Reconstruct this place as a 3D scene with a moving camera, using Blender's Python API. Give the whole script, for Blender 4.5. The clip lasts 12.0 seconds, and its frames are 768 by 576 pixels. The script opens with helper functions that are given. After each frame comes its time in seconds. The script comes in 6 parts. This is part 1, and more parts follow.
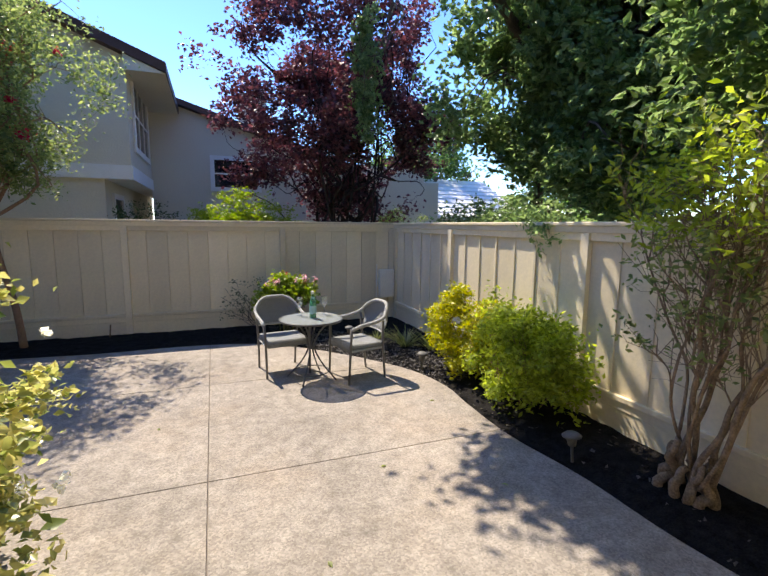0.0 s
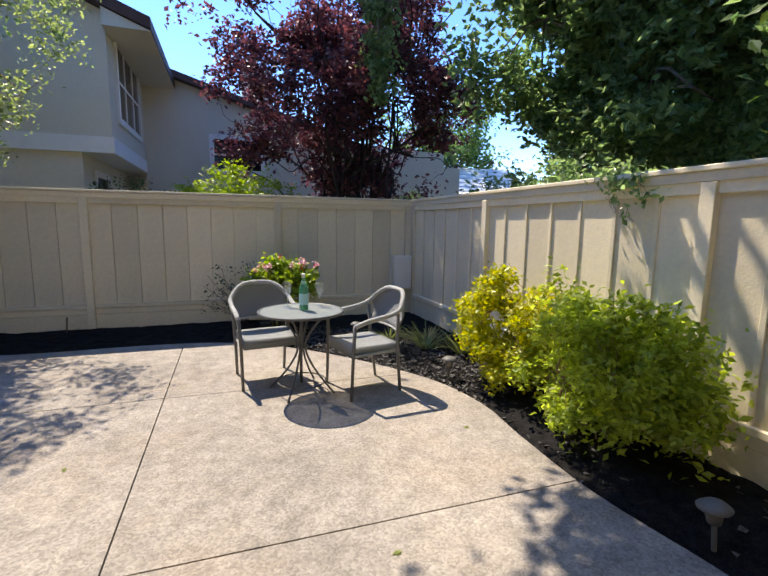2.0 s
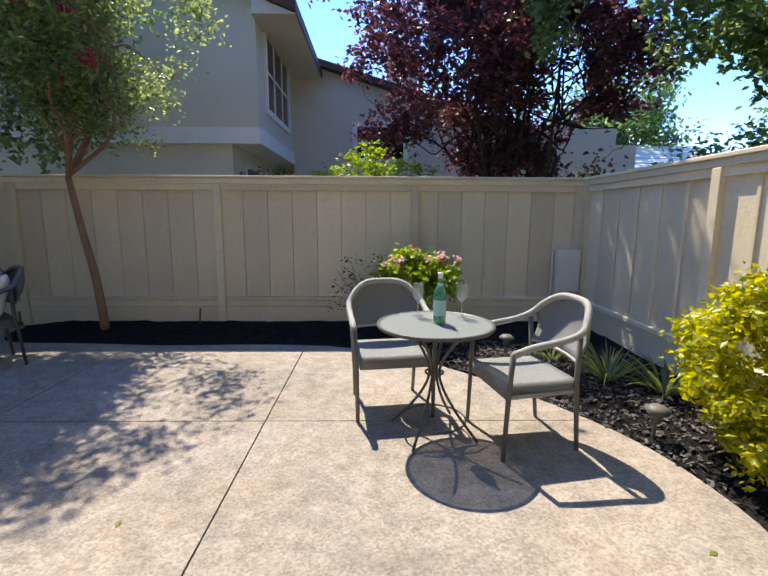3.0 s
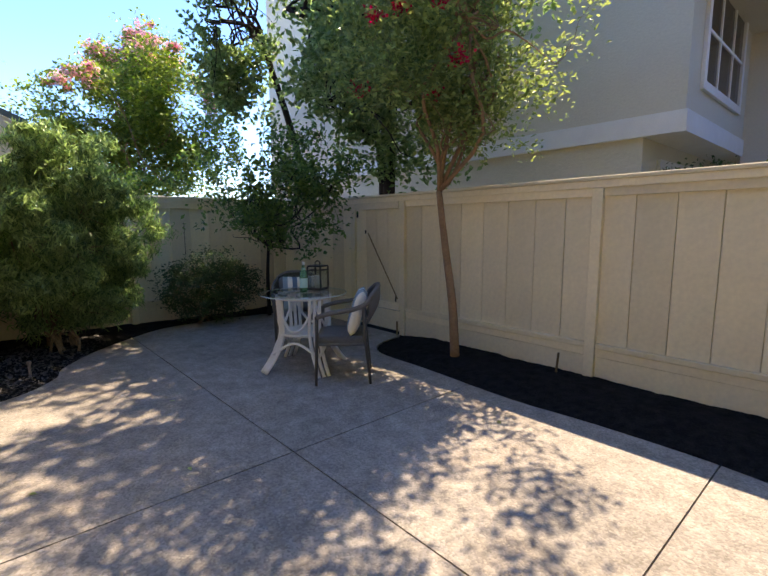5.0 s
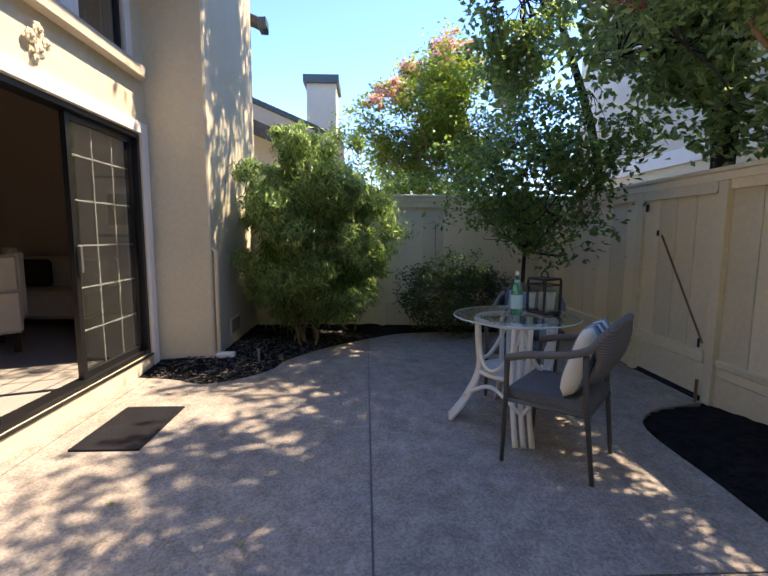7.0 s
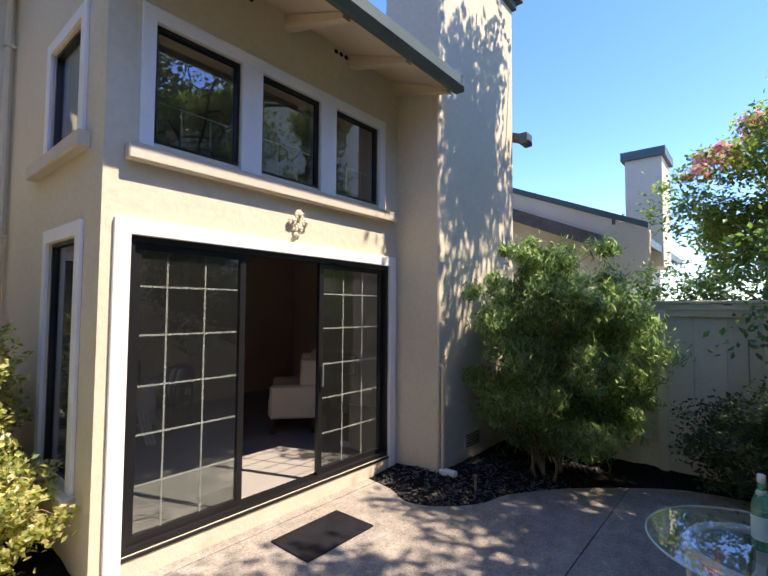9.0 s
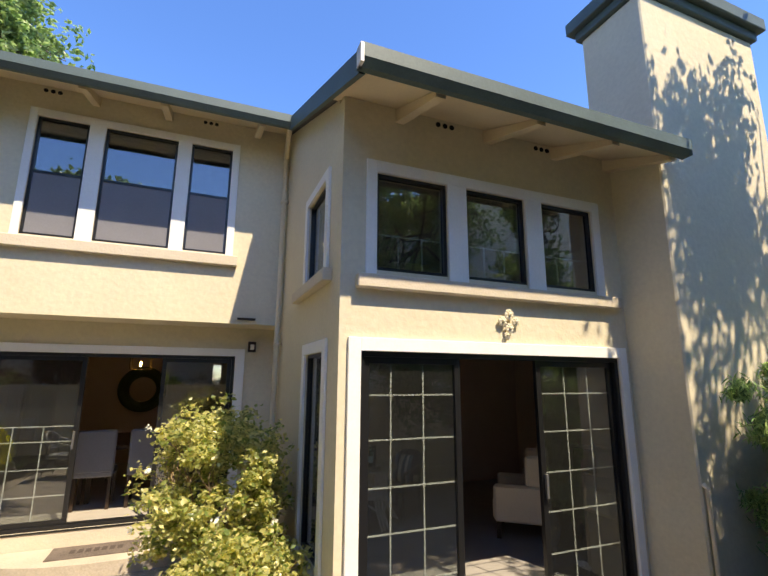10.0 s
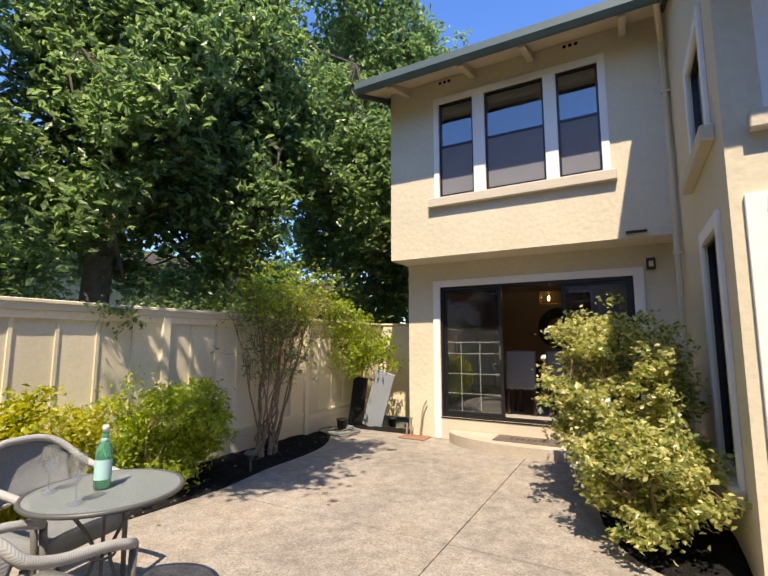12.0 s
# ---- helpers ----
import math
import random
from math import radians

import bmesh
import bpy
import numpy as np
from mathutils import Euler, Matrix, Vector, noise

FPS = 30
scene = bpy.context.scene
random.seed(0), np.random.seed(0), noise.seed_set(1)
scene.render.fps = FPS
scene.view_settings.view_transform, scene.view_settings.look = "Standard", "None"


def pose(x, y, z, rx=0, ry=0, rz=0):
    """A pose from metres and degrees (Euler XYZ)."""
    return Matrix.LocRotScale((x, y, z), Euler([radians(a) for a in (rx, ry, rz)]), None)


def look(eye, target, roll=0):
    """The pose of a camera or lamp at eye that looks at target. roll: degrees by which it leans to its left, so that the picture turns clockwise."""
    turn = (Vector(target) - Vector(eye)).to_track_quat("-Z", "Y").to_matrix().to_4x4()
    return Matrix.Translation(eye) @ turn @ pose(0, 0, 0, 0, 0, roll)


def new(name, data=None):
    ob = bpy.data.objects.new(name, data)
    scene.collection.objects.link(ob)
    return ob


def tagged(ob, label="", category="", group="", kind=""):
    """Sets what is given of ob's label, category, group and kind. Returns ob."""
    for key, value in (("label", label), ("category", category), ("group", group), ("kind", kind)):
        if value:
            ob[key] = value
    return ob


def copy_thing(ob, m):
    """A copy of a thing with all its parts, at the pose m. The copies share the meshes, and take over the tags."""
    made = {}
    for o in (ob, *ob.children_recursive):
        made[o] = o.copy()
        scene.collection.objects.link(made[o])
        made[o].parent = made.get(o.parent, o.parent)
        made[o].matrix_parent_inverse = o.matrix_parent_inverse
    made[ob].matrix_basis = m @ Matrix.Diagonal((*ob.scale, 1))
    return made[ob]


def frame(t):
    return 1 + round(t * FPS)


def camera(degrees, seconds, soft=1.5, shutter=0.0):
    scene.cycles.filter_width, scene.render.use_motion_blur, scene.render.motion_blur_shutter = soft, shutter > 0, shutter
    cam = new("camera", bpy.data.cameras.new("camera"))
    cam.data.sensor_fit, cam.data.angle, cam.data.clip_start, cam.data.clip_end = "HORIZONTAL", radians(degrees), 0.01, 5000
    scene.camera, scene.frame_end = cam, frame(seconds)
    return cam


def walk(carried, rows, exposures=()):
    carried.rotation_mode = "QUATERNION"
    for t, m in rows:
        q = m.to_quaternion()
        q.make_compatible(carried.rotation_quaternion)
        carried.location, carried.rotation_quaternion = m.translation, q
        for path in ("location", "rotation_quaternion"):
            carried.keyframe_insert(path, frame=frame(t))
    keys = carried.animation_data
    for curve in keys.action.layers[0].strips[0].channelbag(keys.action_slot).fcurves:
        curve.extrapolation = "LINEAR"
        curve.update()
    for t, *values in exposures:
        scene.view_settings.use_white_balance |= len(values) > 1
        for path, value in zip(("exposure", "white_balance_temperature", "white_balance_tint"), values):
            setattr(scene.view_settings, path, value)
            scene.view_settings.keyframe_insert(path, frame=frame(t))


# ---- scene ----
cam = camera(81.3, 12.0, soft=1.6)
PATH = [
    (0, (0.098, 0.54, 1.751), (0.804, 2.391, 1.473), 0.6),
    (0.5, (0.144, 0.663, 1.704), (0.976, 2.466, 1.471), 0.8),
    (1, (0.291, 0.96, 1.626), (1.139, 2.756, 1.396), 0.6),
    (1.5, (0.42, 1.301, 1.575), (1.219, 3.117, 1.324), 0.8),
    (2, (0.551, 1.741, 1.435), (1.194, 3.613, 1.149), 0.8),
    (2.5, (0.68, 2.3, 1.341), (1.052, 4.24, 1.023), 0.3),
    (2.7, (0.734, 2.519, 1.341), (0.976, 4.478, 1.02), 0.3),
    (4.3, (0.716, 3.763, 1.432), (-0.281, 5.471, 1.135), -0.2),
    (4.5, (0.672, 3.918, 1.424), (-0.485, 5.524, 1.137), -0.2),
    (5, (0.513, 4.273, 1.384), (-0.963, 5.595, 1.114), -0.3),
    (5.5, (0.322, 4.621, 1.32), (-1.372, 5.655, 1.068), -0.2),
    (6, (0.12, 4.941, 1.311), (-1.725, 5.671, 1.068), -0.1),
    (6.5, (-0.099, 5.237, 1.293), (-2.04, 5.658, 1.059), 0.2),
    (6.7, (-0.179, 5.37, 1.274), (-2.144, 5.664, 1.045), 0.2),
    (8.3, (-0.753, 6.326, 1.497), (-2.532, 5.426, 1.344), 0.3),
    (8.5, (-0.809, 6.414, 1.533), (-2.527, 5.394, 1.45), 0.4),
    (9, (-0.819, 6.606, 1.727), (-2.353, 5.325, 1.822), 0.4),
    (9.5, (-0.817, 6.679, 1.916), (-2.068, 5.142, 2.186), 0.4),
    (10, (-0.854, 6.713, 1.994), (-1.593, 4.897, 2.392), 0.3),
    (10.5, (-0.878, 6.699, 1.989), (-0.996, 4.757, 2.453), 0.2),
    (11, (-0.934, 6.714, 1.89), (-0.472, 4.827, 2.368), 0.1),
    (11.5, (-1.031, 6.771, 1.636), (-0.185, 5.011, 2.072), -0.1),
    (12, (-1.234, 6.803, 1.429), (-0.278, 5.063, 1.67), -0.0),
]
walk(cam, [(t, look(eye, target, roll)) for t, eye, target, roll in PATH],
     exposures=[(0, 1.90, 7900, 11), (2.5, 1.95, 7800, 10), (4.5, 2.26, 8900, 12), (5.5, 2.46, 9700, 16), (6.5, 2.58, 9700, 17), (8.5, 2.26, 8000, 17), (9.2, 2.12, 8300, 16), (10, 1.97, 9200, 10), (10.5, 1.90, 9000, 8), (11.5, 1.92, 9000, 11), (12, 1.82, 8500, 12)])

# ---- world, sun, exposure ----
world = bpy.data.worlds.new("sky")
scene.world = world
world.use_nodes = True
wn = world.node_tree.nodes
sky = wn.new("ShaderNodeTexSky")
sky.sky_type, sky.sun_disc = "NISHITA", False
SUN_TO = Vector((-0.16, 0.42, 0.71)).normalized()
sky.sun_elevation = math.asin(SUN_TO.z)
sky.sun_rotation = math.atan2(SUN_TO.x, SUN_TO.y)
sky.altitude, sky.air_density, sky.dust_density, sky.ozone_density = 100, 0.7, 0.1, 4.5
wn["Background"].inputs[1].default_value = 0.15
deep = wn.new("ShaderNodeHueSaturation")
deep.inputs["Hue"].default_value, deep.inputs["Saturation"].default_value = 0.511, 1.22
world.node_tree.links.new(sky.outputs[0], deep.inputs["Color"])
world.node_tree.links.new(deep.outputs[0], wn["Background"].inputs[0])
sun = new("sun", bpy.data.lights.new("sun", "SUN"))
sun.data.energy, sun.data.angle, sun.data.color = 2.0, radians(0.55), (1.0, 0.975, 0.93)
sun.matrix_world = look(SUN_TO * 30, (0, 0, 0))


# ---- materials ----
def mat(name, colour, rough=0.7, metal=0.0, vary=0.12, scale=4.0, fine=60.0, bump=0.0, bump_scale=None, second=None, island=False, spec=0.3):
    """A procedural surface: colour varied at a broad and a fine scale, with a fine relief."""
    m = bpy.data.materials.new(name)
    m.use_nodes = True
    nt = m.node_tree
    n, l = nt.nodes, nt.links
    b = n["Principled BSDF"]
    b.inputs["Roughness"].default_value, b.inputs["Metallic"].default_value = rough, metal
    b.inputs["Specular IOR Level"].default_value = spec
    co = n.new("ShaderNodeTexCoord")
    n1 = n.new("ShaderNodeTexNoise")
    n1.inputs["Scale"].default_value, n1.inputs["Detail"].default_value = scale, 5
    n2 = n.new("ShaderNodeTexNoise")
    n2.inputs["Scale"].default_value, n2.inputs["Detail"].default_value = fine, 3
    for q in (n1, n2):
        l.new(co.outputs["Object"], q.inputs["Vector"])
    add = n.new("ShaderNodeMath")
    add.operation = "ADD"
    l.new(n1.outputs["Fac"], add.inputs[0])
    l.new(n2.outputs["Fac"], add.inputs[1])
    ramp = n.new("ShaderNodeMapRange")
    ramp.inputs["From Min"].default_value, ramp.inputs["From Max"].default_value = 0.65, 1.35
    l.new(add.outputs[0], ramp.inputs["Value"])
    src = ramp.outputs[0]
    mix = n.new("ShaderNodeMix")
    mix.data_type = "RGBA"
    dark = second or tuple(c * (1 - vary * 1.6) for c in colour)
    light = colour if second else tuple(min(1, c * (1 + vary * 0.7)) for c in colour)
    mix.inputs[6].default_value, mix.inputs[7].default_value = (*dark, 1), (*light, 1)
    l.new(src, mix.inputs[0])
    out = mix.outputs[2]
    if island:
        geo = n.new("ShaderNodeNewGeometry")
        info = n.new("ShaderNodeObjectInfo")
        hsv = n.new("ShaderNodeHueSaturation")
        mr = n.new("ShaderNodeMapRange")
        mr.inputs["To Min"].default_value, mr.inputs["To Max"].default_value = 0.86, 1.1
        l.new(info.outputs["Random"] if island == "object" else geo.outputs["Random Per Island"], mr.inputs["Value"])
        l.new(mr.outputs[0], hsv.inputs["Value"])
        l.new(out, hsv.inputs["Color"])
        out = hsv.outputs[0]
    l.new(out, b.inputs["Base Color"])
    if bump:
        n3 = n.new("ShaderNodeTexNoise")
        n3.inputs["Scale"].default_value, n3.inputs["Detail"].default_value = bump_scale or fine, 4
        l.new(co.outputs["Object"], n3.inputs["Vector"])
        bp = n.new("ShaderNodeBump")
        bp.inputs["Strength"].default_value, bp.inputs["Distance"].default_value = bump, 0.02
        l.new(n3.outputs["Fac"], bp.inputs["Height"])
        l.new(bp.outputs[0], b.inputs["Normal"])
    return m


def leaf_mat(name, low, high, gloss=0.4, trans=0.45):
    """Leaves: two colours spread leaf by leaf, lit through from behind."""
    m = bpy.data.materials.new(name)
    m.use_nodes = True
    n, l = m.node_tree.nodes, m.node_tree.links
    b = n["Principled BSDF"]
    b.inputs["Roughness"].default_value, b.inputs["Specular IOR Level"].default_value = gloss, 0.6
    geo = n.new("ShaderNodeNewGeometry")
    mix = n.new("ShaderNodeMix")
    mix.data_type = "RGBA"
    mix.inputs[6].default_value, mix.inputs[7].default_value = (*low, 1), (*high, 1)
    l.new(geo.outputs["Random Per Island"], mix.inputs[0])
    l.new(mix.outputs[2], b.inputs["Base Color"])
    tr = n.new("ShaderNodeBsdfTranslucent")
    hs = n.new("ShaderNodeHueSaturation")
    hs.inputs["Saturation"].default_value, hs.inputs["Value"].default_value = 1.15, 1.8
    l.new(mix.outputs[2], hs.inputs["Color"])
    l.new(hs.outputs[0], tr.inputs["Color"])
    sh = n.new("ShaderNodeMixShader")
    sh.inputs[0].default_value = trans
    l.new(b.outputs[0], sh.inputs[1])
    l.new(tr.outputs[0], sh.inputs[2])
    l.new(sh.outputs[0], n["Material Output"].inputs["Surface"])
    return m


def glass_mat(name, tint=(0.9, 0.95, 0.93), base=0.06, veil=0.0):
    """A thin pane: see-through, with the sky and trees mirrored in it."""
    m = bpy.data.materials.new(name)
    m.use_nodes = True
    n, l = m.node_tree.nodes, m.node_tree.links
    n.remove(n["Principled BSDF"])
    tr, gl, mx, fr = n.new("ShaderNodeBsdfTransparent"), n.new("ShaderNodeBsdfGlossy"), n.new("ShaderNodeMixShader"), n.new("ShaderNodeMapRange")
    lw, pw = n.new("ShaderNodeLayerWeight"), n.new("ShaderNodeMath")
    pw.operation, pw.inputs[1].default_value = "POWER", 4.0
    l.new(lw.outputs["Facing"], pw.inputs[0])
    l.new(pw.outputs[0], fr.inputs["Value"])
    tr.inputs[0].default_value = (*tint, 1)
    gl.inputs["Roughness"].default_value = 0.01
    lw.inputs["Blend"].default_value = 0.5
    fr.inputs["To Min"].default_value, fr.inputs["To Max"].default_value = 0.04 + base, 0.9
    l.new(fr.outputs[0], mx.inputs[0])
    l.new(tr.outputs[0], mx.inputs[1])
    l.new(gl.outputs[0], mx.inputs[2])
    # an even pale grey film mixed over the clear glass
    if veil:
        df, dm = n.new("ShaderNodeBsdfDiffuse"), n.new("ShaderNodeMixShader")
        df.inputs[0].default_value, dm.inputs[0].default_value = (0.5, 0.5, 0.48, 1), veil
        l.new(mx.outputs[0], dm.inputs[1])
        l.new(df.outputs[0], dm.inputs[2])
        mx = dm
    l.new(mx.outputs[0], n["Material Output"].inputs["Surface"])
    return m


def concrete_mat():
    """Exposed-aggregate concrete: pale pebbles in a warm grey binder, with broad stains."""
    m = mat("exposed_aggregate", (0.345, 0.306, 0.266), 0.9, vary=0.24, scale=0.9, fine=7, spec=0.2)
    n, l = m.node_tree.nodes, m.node_tree.links
    b, co = n["Principled BSDF"], n["Texture Coordinate"]
    vo = n.new("ShaderNodeTexVoronoi")
    vo.inputs["Scale"].default_value = 88
    l.new(co.outputs["Object"], vo.inputs["Vector"])
    hsv, mr = n.new("ShaderNodeHueSaturation"), n.new("ShaderNodeMapRange")
    sep = n.new("ShaderNodeSeparateColor")
    l.new(vo.outputs["Color"], sep.inputs[0])
    mr.inputs["To Min"].default_value, mr.inputs["To Max"].default_value = 0.76, 1.21
    l.new(sep.outputs[0], mr.inputs["Value"])
    l.new(mr.outputs[0], hsv.inputs["Value"])
    # rusty and pale stains of a metre or so, and mottling of a hand's breadth
    rust, fleck, blend = n.new("ShaderNodeTexNoise"), n.new("ShaderNodeTexNoise"), n.new("ShaderNodeMix")
    rust.inputs["Scale"].default_value, rust.inputs["Detail"].default_value, rust.inputs["Roughness"].default_value = 0.8, 6, 0.62
    fleck.inputs["Scale"].default_value, fleck.inputs["Detail"].default_value = 16, 6
    ramp1, ramp2, mott = n.new("ShaderNodeMapRange"), n.new("ShaderNodeMapRange"), n.new("ShaderNodeHueSaturation")
    for q, r_, lo, hi, t0, t1 in ((rust, ramp1, 0.48, 0.75, 0.0, 0.55), (fleck, ramp2, 0.3, 0.7, 0.92, 1.08)):
        l.new(co.outputs["Object"], q.inputs["Vector"])
        l.new(q.outputs["Fac"], r_.inputs["Value"])
        r_.inputs["From Min"].default_value, r_.inputs["From Max"].default_value = lo, hi
        r_.inputs["To Min"].default_value, r_.inputs["To Max"].default_value = t0, t1
    blend.data_type = "RGBA"
    blend.inputs[7].default_value = (0.385, 0.30, 0.225, 1)
    l.new(ramp1.outputs[0], blend.inputs[0])
    l.new(b.inputs["Base Color"].links[0].from_socket, blend.inputs[6])
    l.new(ramp2.outputs[0], mott.inputs["Value"])
    l.new(blend.outputs[2], mott.inputs["Color"])
    l.new(mott.outputs[0], hsv.inputs["Color"])
    l.new(hsv.outputs[0], b.inputs["Base Color"])
    bp = n.new("ShaderNodeBump")
    bp.inputs["Strength"].default_value, bp.inputs["Distance"].default_value, bp.invert = 0.4, 0.005, True
    l.new(vo.outputs["Distance"], bp.inputs["Height"])
    l.new(bp.outputs[0], b.inputs["Normal"])
    return m


def weave_mat(name, colour, dark, scale=60):
    """Woven resin: crossing strands as colour and relief."""
    m = mat(name, colour, 0.6, vary=0.1)
    n, l = m.node_tree.nodes, m.node_tree.links
    b, co = n["Principled BSDF"], n["Texture Coordinate"]
    prod = []
    for axis, sc in ((0, scale), (2, scale)):
        sepx = n.new("ShaderNodeSeparateXYZ")
        l.new(co.outputs["Object"], sepx.inputs[0])
        s1 = n.new("ShaderNodeMath")
        s1.operation = "MULTIPLY"
        s1.inputs[1].default_value = sc * 6.28
        if axis == 2:
            ad = n.new("ShaderNodeMath")
            l.new(sepx.outputs[1], ad.inputs[0])
            l.new(sepx.outputs[2], ad.inputs[1])
            l.new(ad.outputs[0], s1.inputs[0])
        else:
            l.new(sepx.outputs[0], s1.inputs[0])
        s2 = n.new("ShaderNodeMath")
        s2.operation = "SINE"
        l.new(s1.outputs[0], s2.inputs[0])
        prod.append(s2)
    mu = n.new("ShaderNodeMath")
    mu.operation = "MULTIPLY"
    l.new(prod[0].outputs[0], mu.inputs[0])
    l.new(prod[1].outputs[0], mu.inputs[1])
    mr = n.new("ShaderNodeMapRange")
    mr.inputs["From Min"].default_value = -0.6
    l.new(mu.outputs[0], mr.inputs["Value"])
    mix = n.new("ShaderNodeMix")
    mix.data_type = "RGBA"
    mix.inputs[6].default_value, mix.inputs[7].default_value = (*dark, 1), (*colour, 1)
    l.new(mr.outputs[0], mix.inputs[0])
    l.new(mix.outputs[2], b.inputs["Base Color"])
    bp = n.new("ShaderNodeBump")
    bp.inputs["Strength"].default_value, bp.inputs["Distance"].default_value = 0.6, 0.004
    l.new(mr.outputs[0], bp.inputs["Height"])
    l.new(bp.outputs[0], b.inputs["Normal"])
    return m


def stripe_mat(name, colours, width):
    """Cloth striped across its local x."""
    m = mat(name, (0.8, 0.8, 0.75), 0.9, vary=0.05)
    n, l = m.node_tree.nodes, m.node_tree.links
    b, co = n["Principled BSDF"], n["Texture Coordinate"]
    sepx, mu, fr, rp = n.new("ShaderNodeSeparateXYZ"), n.new("ShaderNodeMath"), n.new("ShaderNodeMath"), n.new("ShaderNodeValToRGB")
    l.new(co.outputs["Object"], sepx.inputs[0])
    mu.operation, mu.inputs[1].default_value = "MULTIPLY", 1 / width
    fr.operation = "FRACT"
    l.new(sepx.outputs[0], mu.inputs[0])
    l.new(mu.outputs[0], fr.inputs[0])
    l.new(fr.outputs[0], rp.inputs[0])
    rp.color_ramp.interpolation = "CONSTANT"
    while len(rp.color_ramp.elements) < len(colours):
        rp.color_ramp.elements.new(0.5)
    for i, c in enumerate(colours):
        rp.color_ramp.elements[i].position = i / len(colours)
        rp.color_ramp.elements[i].color = (*c, 1)
    l.new(rp.outputs[0], b.inputs["Base Color"])
    return m


CONCRETE = concrete_mat()
STEP_CONC = mat("step_concrete", (0.50, 0.43, 0.35), 0.9, vary=0.12, scale=3, fine=50, bump=0.2)
JOINT = mat("joint_filler", (0.24, 0.205, 0.17), 0.95)
MULCH = mat("black_mulch", (0.021, 0.0195, 0.0195), 1.0, vary=0.5, scale=14, fine=90, bump=0.9, bump_scale=55, spec=0.08)
CHIP = mat("mulch_chip", (0.12, 0.112, 0.108), 0.75, vary=0.45, island=True)
EARTH = mat("outer_ground", (0.16, 0.15, 0.11), 0.95, vary=0.3, scale=0.6, fine=12)
STUCCO = mat("stucco_tan", (0.69, 0.615, 0.465), 0.92, vary=0.06, scale=1.4, fine=25, bump=0.32, bump_scale=15, spec=0.15)
STUCCO_GREY = mat("stucco_grey", (0.71, 0.655, 0.535), 0.92, vary=0.05, scale=1, fine=30, bump=0.3, bump_scale=30, spec=0.15)
TRIM = mat("white_trim", (0.84, 0.83, 0.80), 0.6, vary=0.04, bump=0.05)
SILLPAINT = mat("sill_paint", (0.62, 0.54, 0.43), 0.8, vary=0.06, bump=0.2, bump_scale=40)
FASCIA = mat("green_grey_fascia", (0.085, 0.125, 0.12), 0.55, vary=0.12, spec=0.4)
SOFFIT = mat("soffit_paint", (0.70, 0.58, 0.41), 0.8, vary=0.05)
SHINGLE = mat("roof_shingle", (0.14, 0.13, 0.12), 0.95, vary=0.3, scale=6, fine=40, bump=0.4)
NROOF = mat("brown_fascia", (0.10, 0.052, 0.042), 0.7, vary=0.15)
FENCE = mat("fence_paint", (0.86, 0.745, 0.535), 0.75, vary=0.07, scale=2.2, fine=30, bump=0.12, bump_scale=70, island="object")
BLACKAL = mat("black_aluminium", (0.012, 0.012, 0.013), 0.35, vary=0.1, spec=0.5)
GRIDWHITE = mat("white_muntin", (0.75, 0.75, 0.72), 0.5, vary=0.03)
GLASS = glass_mat("window_glass", (0.62, 0.66, 0.66), 0.13, 0.012)
CLEAR = glass_mat("clear_glass", (0.93, 0.96, 0.95), 0.08)
# pale film painted into the colour where bowl and stem would glint
WINEGLASS = glass_mat("wine_glass", (0.95, 0.97, 0.97), 0.26, 0.16)
TABLEGLASS = glass_mat("table_glass", (0.90, 0.96, 0.95), 0.17)
GLASSEDGE = mat("glass_edge", (0.55, 0.68, 0.64), 0.12, vary=0.03, spec=0.6)
SCREEN = mat("grey_screen", (0.20, 0.20, 0.22), 0.8, vary=0.05)
BLIND = mat("white_blind", (0.72, 0.72, 0.70), 0.8, vary=0.03)
BARK = mat("grey_brown_bark", (0.17, 0.13, 0.095), 0.95, vary=0.3, scale=9, fine=60, bump=0.8, bump_scale=30)
BARK_TAN = mat("smooth_tan_bark", (0.36, 0.215, 0.13), 0.85, vary=0.2, scale=10, fine=50, bump=0.3)
STEM = mat("dry_stem", (0.30, 0.205, 0.125), 0.9, vary=0.3, scale=16, fine=80, bump=0.5)
STEM_OLD = mat("old_woody_stem", (0.35, 0.25, 0.17), 0.92, vary=0.4, scale=14, fine=80, bump=0.7, bump_scale=40)
STEM_GREEN = mat("green_stem", (0.17, 0.17, 0.06), 0.8, vary=0.2)
BARK_DARK = mat("dark_bark", (0.05, 0.036, 0.034), 0.95, vary=0.3, bump=0.6, bump_scale=30)
L_GUM = leaf_mat("sweetgum_leaf", (0.085, 0.148, 0.055), (0.29, 0.375, 0.17), 0.32, 0.55)
L_DARK = leaf_mat("dark_green_leaf", (0.045, 0.1, 0.035), (0.16, 0.25, 0.075), 0.36, 0.5)
L_CRAPE = leaf_mat("crape_leaf", (0.10, 0.148, 0.058), (0.31, 0.355, 0.14), 0.38, 0.6)
L_PURPLE = leaf_mat("purple_leaf", (0.035, 0.016, 0.024), (0.20, 0.075, 0.085), 0.45, 0.42)
L_YELLOW = leaf_mat("yellow_green_leaf", (0.22, 0.26, 0.03), (0.56, 0.51, 0.06), 0.42)
L_LIME = leaf_mat("bright_green_leaf", (0.18, 0.24, 0.04), (0.43, 0.49, 0.10), 0.46, 0.58)
